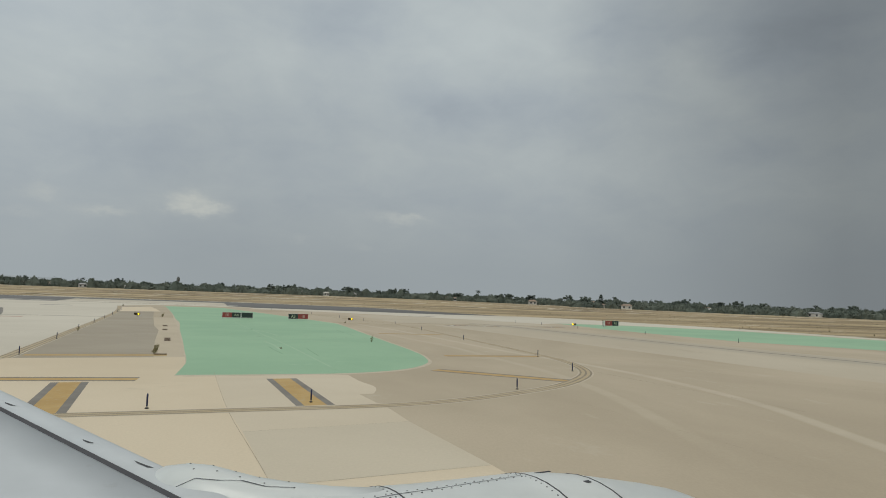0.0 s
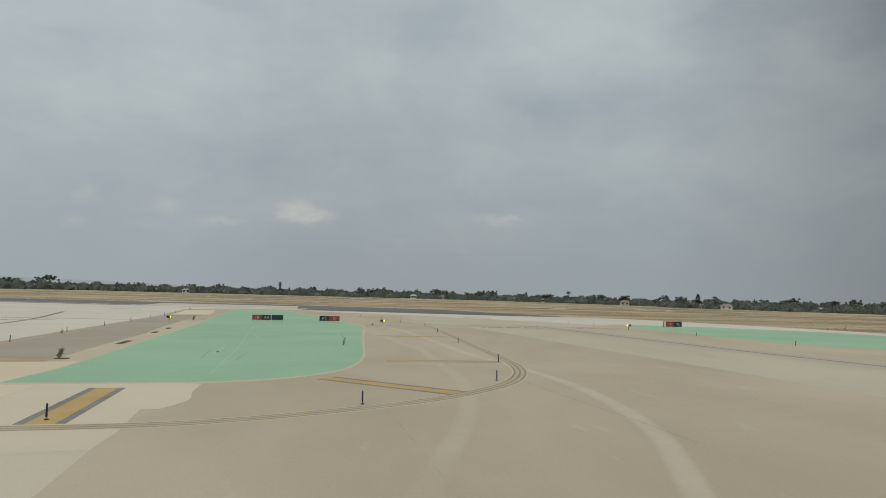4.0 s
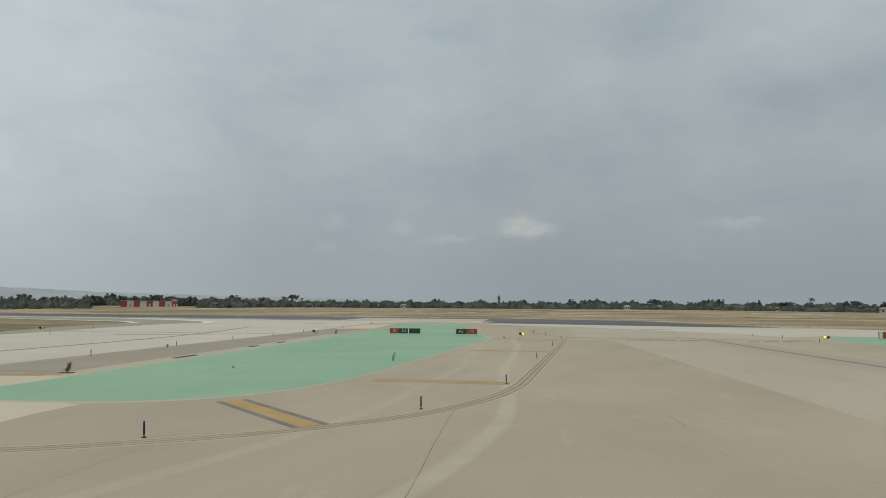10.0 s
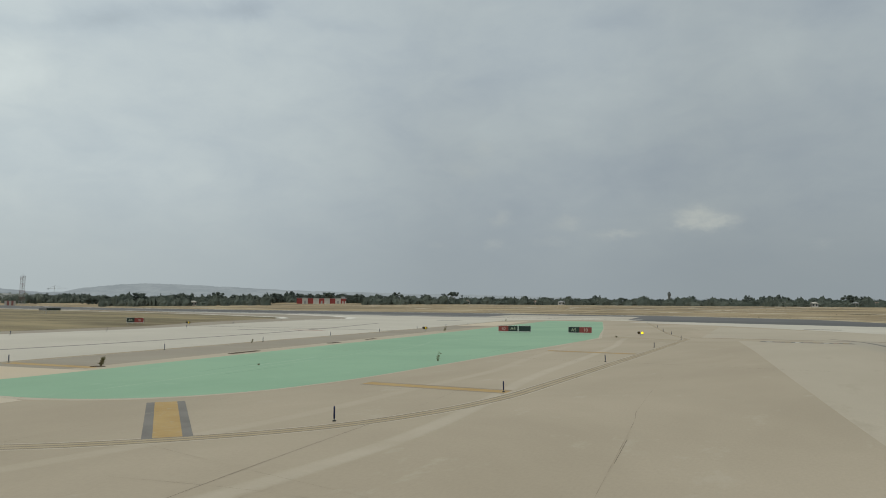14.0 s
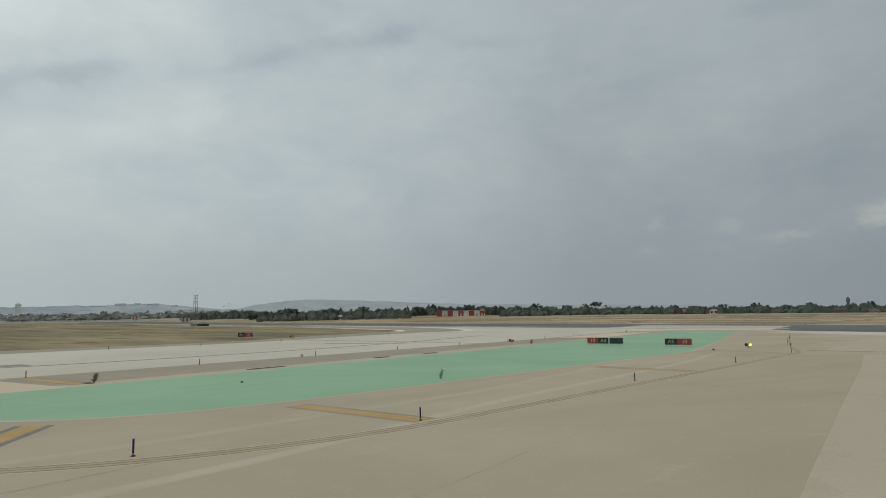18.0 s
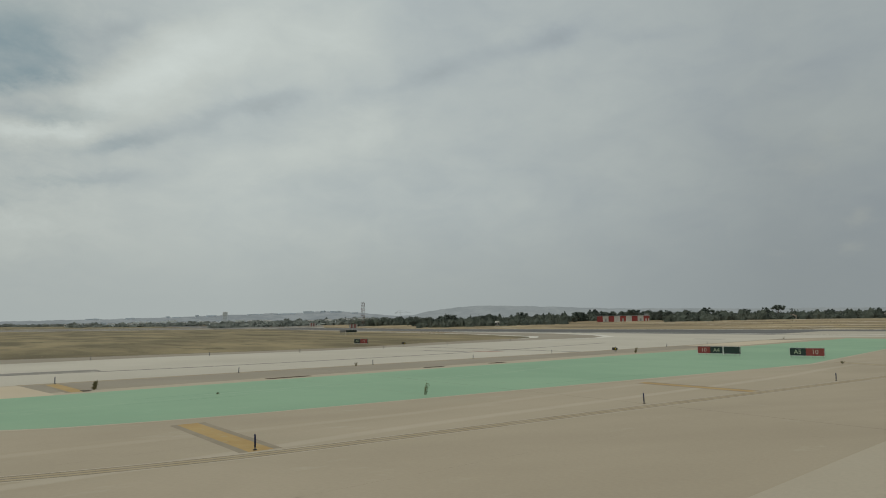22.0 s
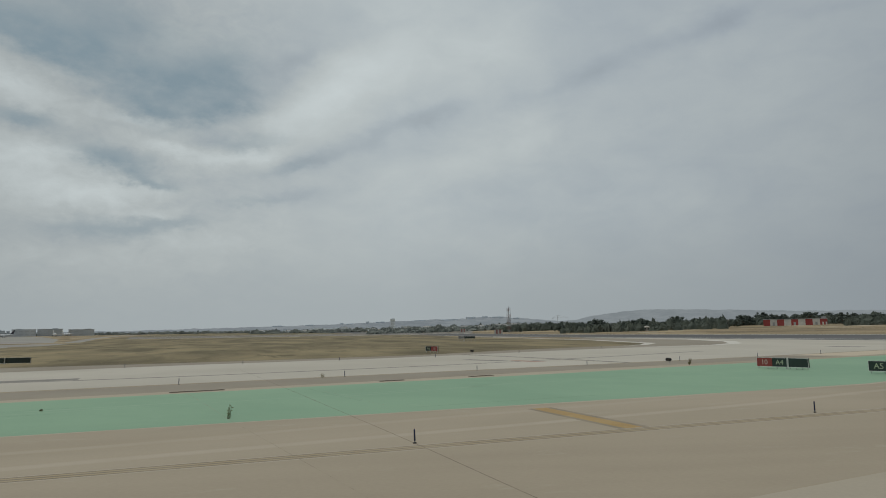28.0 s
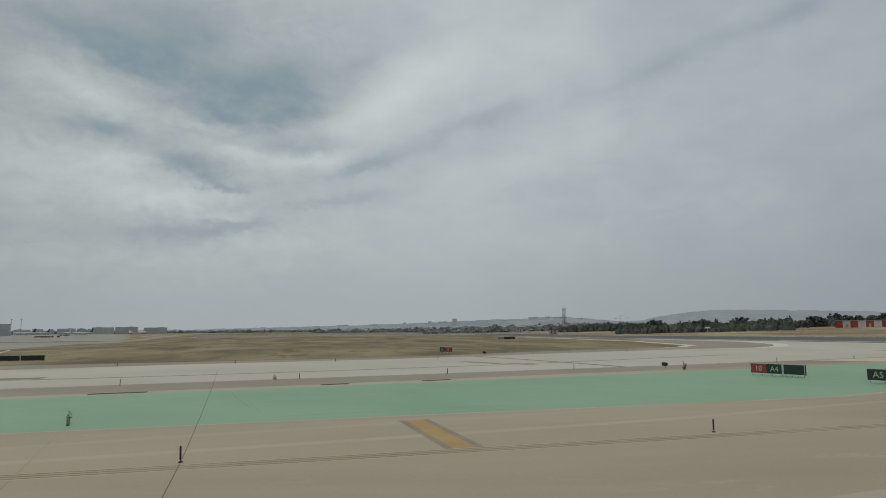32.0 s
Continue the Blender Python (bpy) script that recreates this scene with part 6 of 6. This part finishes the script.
# ---- the airliner that carries the viewer, standing where the ride begins ----
def wing_and_engine():
    t = thing("airliner_wing", "grey airliner wing with a white engine, standing over the taxiway", "aircraft wing", pose(-12.46, -7.60, 0, 0, 0, 19))
    plane = lambda lat: 2.15 + 0.105 * lat
    lead = lambda lat: 0.65 - 0.471 * (lat - 4.46)
    chord = lambda lat: 5.4 - 0.235 * lat
    lats = [0.75, 2.2, 3.6, 5.2, 7.0, 9.5, 12.5, 15.2]

    def loft(sections, closed=True):
        bm = bmesh.new()
        rows = [[bm.verts.new(p) for p in s] for s in sections]
        n = len(rows[0])
        for one, two in zip(rows, rows[1:]):
            for k in range(n if closed else n - 1):
                bm.faces.new((one[k], one[(k + 1) % n], two[(k + 1) % n], two[k]))
        if closed:
            bm.faces.new(rows[0]), bm.faces.new(rows[-1])
        bmesh.ops.recalc_face_normals(bm, faces=bm.faces)
        for f in bm.faces:
            f.smooth = len(f.verts) == 4
        return bm

    def box_section(lat):
        c, z, x0 = chord(lat), plane(lat), lead(lat)
        up = ((0.287, 0.0), (0.7, 0.03), (1.7, 0.05), (0.55 * c, 0.02), (0.8 * c, -0.10), (c, -0.26))
        low = ((c, -0.29), (0.6 * c, -0.42), (0.3 * c, -0.46), (0.287, -0.30))
        return [(x0 - d, lat, z + h) for d, h in up + low]

    def slat_section(lat):
        z, x0 = plane(lat), lead(lat)
        return [(x0 - d, lat, z + h) for d, h in ((0.243, 0.004), (0.10, 0.006), (0.04, 0.002), (0.01, -0.012), (0.0, -0.05), (0.02, -0.12), (0.08, -0.22), (0.243, -0.29))]

    part("wing", loft([box_section(v) for v in lats]), WING_GREY, t, "light grey painted wing skin")
    part("slat", loft([slat_section(v) for v in lats[2:]]), WING_GREY, t, "light grey leading edge slat")
    part("inboard_leading_edge", loft([slat_section(v) for v in (0.75, 2.0, 3.56)]), WING_GREY, t)

    def strip(d0, d1, lift, lat0, lat1, name, material, label=""):
        bm = bmesh.new()
        rows = [[bm.verts.new((lead(v) - d, v, plane(v) + lift)) for d in (d0, d1)] for v in [lat0 + (lat1 - lat0) * k / 10 for k in range(11)]]
        for one, two in zip(rows, rows[1:]):
            bm.faces.new((one[0], two[0], two[1], one[1]))
        made = bmesh.ops.extrude_face_region(bm, geom=list(bm.faces))
        bmesh.ops.translate(bm, vec=(0, 0, -0.05), verts=[v for v in made["geom"] if isinstance(v, bmesh.types.BMVert)])
        bmesh.ops.recalc_face_normals(bm, faces=bm.faces)
        part(name, bm, material, t, label)

    strip(0.241, 0.289, 0.002, 0.8, 15.1, "slat_seal", WING_TRIM, "dark strip along the slat joint")
    for lat, d, span in ((4.44, 0.10, 0.16), (5.0, 0.14, 0.10), (6.05, 0.15, 0.12), (7.5, 0.15, 0.12)):
        bm = bmesh.new()
        for dd, v in ((0.0, 0.0), (0.012, span * 0.4), (0.022, span), (0.034, span * 0.7), (0.030, span * 0.1)):
            bm.verts.new((lead(lat + v) - d - dd, lat + v, plane(lat + v) + 0.0085))
        bm.faces.new(bm.verts)
        part("scuff_mark", bm, WING_TRIM, t, "small dark scuff on the slat")
    for lat, d in ((4.6, 1.1), (6.6, 1.1), (9.0, 1.1)):
        part("access_panel", box(bmesh.new(), lead(lat) - d, lat, plane(lat) + 0.045, 0.05, 0.14, 0.008), WING_TRIM, t)

    # engine cowl, turned from its profile
    cowl = part("engine_cowl", lathe(bmesh.new(), [(-0.6, 0.60), (0.1, 0.86), (0.6, 1.0), (1.0, 1.075), (1.4, 1.112), (1.8, 1.110), (2.1, 1.098), (2.5, 1.093), (2.84, 1.090)], 56), COWL, t, "white engine cowl", pose(0, 3.6, 1.45))
    part("inlet_cowl", lathe(bmesh.new(), [(2.846, 1.089), (3.05, 1.078), (3.31, 1.040)], 56), COWL, cowl, "white inlet cowl ring")
    part("intake_lip", lathe(bmesh.new(), [(3.316, 1.039), (3.6, 0.985), (3.9, 0.926), (4.2, 0.856), (4.36, 0.80), (4.38, 0.76), (4.2, 0.72), (3.2, 0.71), (2.6, 0.73)], 56), COWL, cowl, "smooth pale intake lip")
    part("fan", lathe(bmesh.new(), [(2.62, 0.0), (2.6, 0.728)], 32), BLACK, cowl, "dark fan inside the intake")
    for along, r in ((1.80, 1.110), (2.843, 1.090), (3.313, 1.040)):
        part("panel_seam", lathe(bmesh.new(), [(along - 0.006, r - 0.002), (along - 0.006, r + 0.002), (along + 0.006, r + 0.002), (along + 0.006, r - 0.002)], 56), WING_TRIM, cowl, "dark cowl seam")
    rivet = bmesh.new()
    lathe(rivet, [(-0.002, 0.0065), (0.0015, 0.005), (0.0015, 0.0)], 8, "Z")
    me = mesh_of("rivet", rivet, WING_TRIM)

    def skin(along, q):
        r = float(np.interp(along, (1.4, 1.8, 2.1, 2.5, 2.84, 3.05, 3.31), (1.112, 1.110, 1.098, 1.093, 1.090, 1.078, 1.040)))
        return pose(along, r * math.cos(radians(q)), r * math.sin(radians(q)), q - 90)

    spots = [(1.5 + 0.075 * k, 94 - 9.0 * k / 17 + side) for k in range(18) for side in (-1.6, 1.6)]
    spots += [(2.80, q) for q in range(72, 118, 3)] + [(1.76, q) for q in range(76, 104, 3)]
    for along, q in spots:
        ob = new("rivet", me)
        ob.parent = cowl
        ob.matrix_basis = skin(along, q)
    bm = bmesh.new()
    rows = [[bm.verts.new(skin(1.5 + 0.13 * k, 94 - 9.0 * k / 10 + e).translation * 1.0012) for e in (-0.18, 0.18)] for k in range(11)]
    for one, two in zip(rows, rows[1:]):
        bm.faces.new((one[0], two[0], two[1], one[1]))
    part("panel_seam", bm, WING_TRIM, cowl, "dark cowl seam")
    part("latch", box(bmesh.new(), 0, 0, 0.002, 0.13, 0.022, 0.006), WING_TRIM, cowl, at=skin(3.02, 82))
    part("latch", box(bmesh.new(), 0, 0, 0.002, 0.05, 0.030, 0.006), WING_TRIM, cowl, at=skin(3.2, 96))
    # pylon fairing that runs from the cowl on to the wing
    sections = []
    for x, top, mid in ((0.44, 2.50, 4.40), (0.54, 2.60, 4.36), (0.62, 2.652, 4.30), (0.74, 2.675, 4.22), (0.86, 2.668, 4.15), (0.98, 2.636, 4.09), (1.10, 2.610, 4.0), (1.25, 2.592, 3.9), (1.50, 2.572, 3.76), (1.85, 2.55, 3.66)):
        ring = []
        for k in range(17):
            w = -1 + 2 * k / 16
            ring.append((x, mid + 0.30 * w, 2.20 + (top - 2.20) * max(0.0, 1 - abs(w) ** 2.6) ** 0.55))
        sections.append(ring)
    part("pylon", loft(sections), COWL, t, "white pylon fairing over the leading edge")
    me = mesh_of("rivet", lathe(bmesh.new(), [(-0.002, 0.006), (0.0015, 0.005), (0.0015, 0.0)], 8, "Z"), WING_TRIM)
    for one in sections[3:8]:
        for k in (6, 9):
            ob = new("rivet", me)
            ob.parent = t
            ob.matrix_basis = Matrix.Translation(Vector(one[k]) + Vector((0, 0, 0.001)))
    bm = bmesh.new()
    rows = [[bm.verts.new(Vector(one[k]) + Vector((e, 0, 0.003))) for e in (-0.006, 0.006)] for k, one in zip((3, 4, 4, 5, 5, 6), sections[2:8])]
    for one, two in zip(rows, rows[1:]):
        bm.faces.new((one[0], two[0], two[1], one[1]))
    part("panel_seam", bm, WING_TRIM, t, "thin dark seam on the fairing")
    # main gear under the wing
    part("gear_leg", rod(bmesh.new(), (-2.2, 1.6, 0.5), (-2.0, 1.9, 2.1), 0.11, 0.14, 12), STEEL, t, "grey landing gear leg")
    for dy in (-0.28, 0.28):
        w = part("wheel", lathe(bmesh.new(), [(-0.15, 0.30), (-0.17, 0.45), (-0.12, 0.535), (0.12, 0.535), (0.17, 0.45), (0.15, 0.30)], 28), RUBBER, t, "black tyre", pose(-2.2, 1.6 + dy, 0.54, 0, 0, 90))
        part("rim", lathe(bmesh.new(), [(-0.14, 0.0), (-0.12, 0.30), (0.12, 0.30), (0.14, 0.0)], 20), STEEL, w)


wing_and_engine()
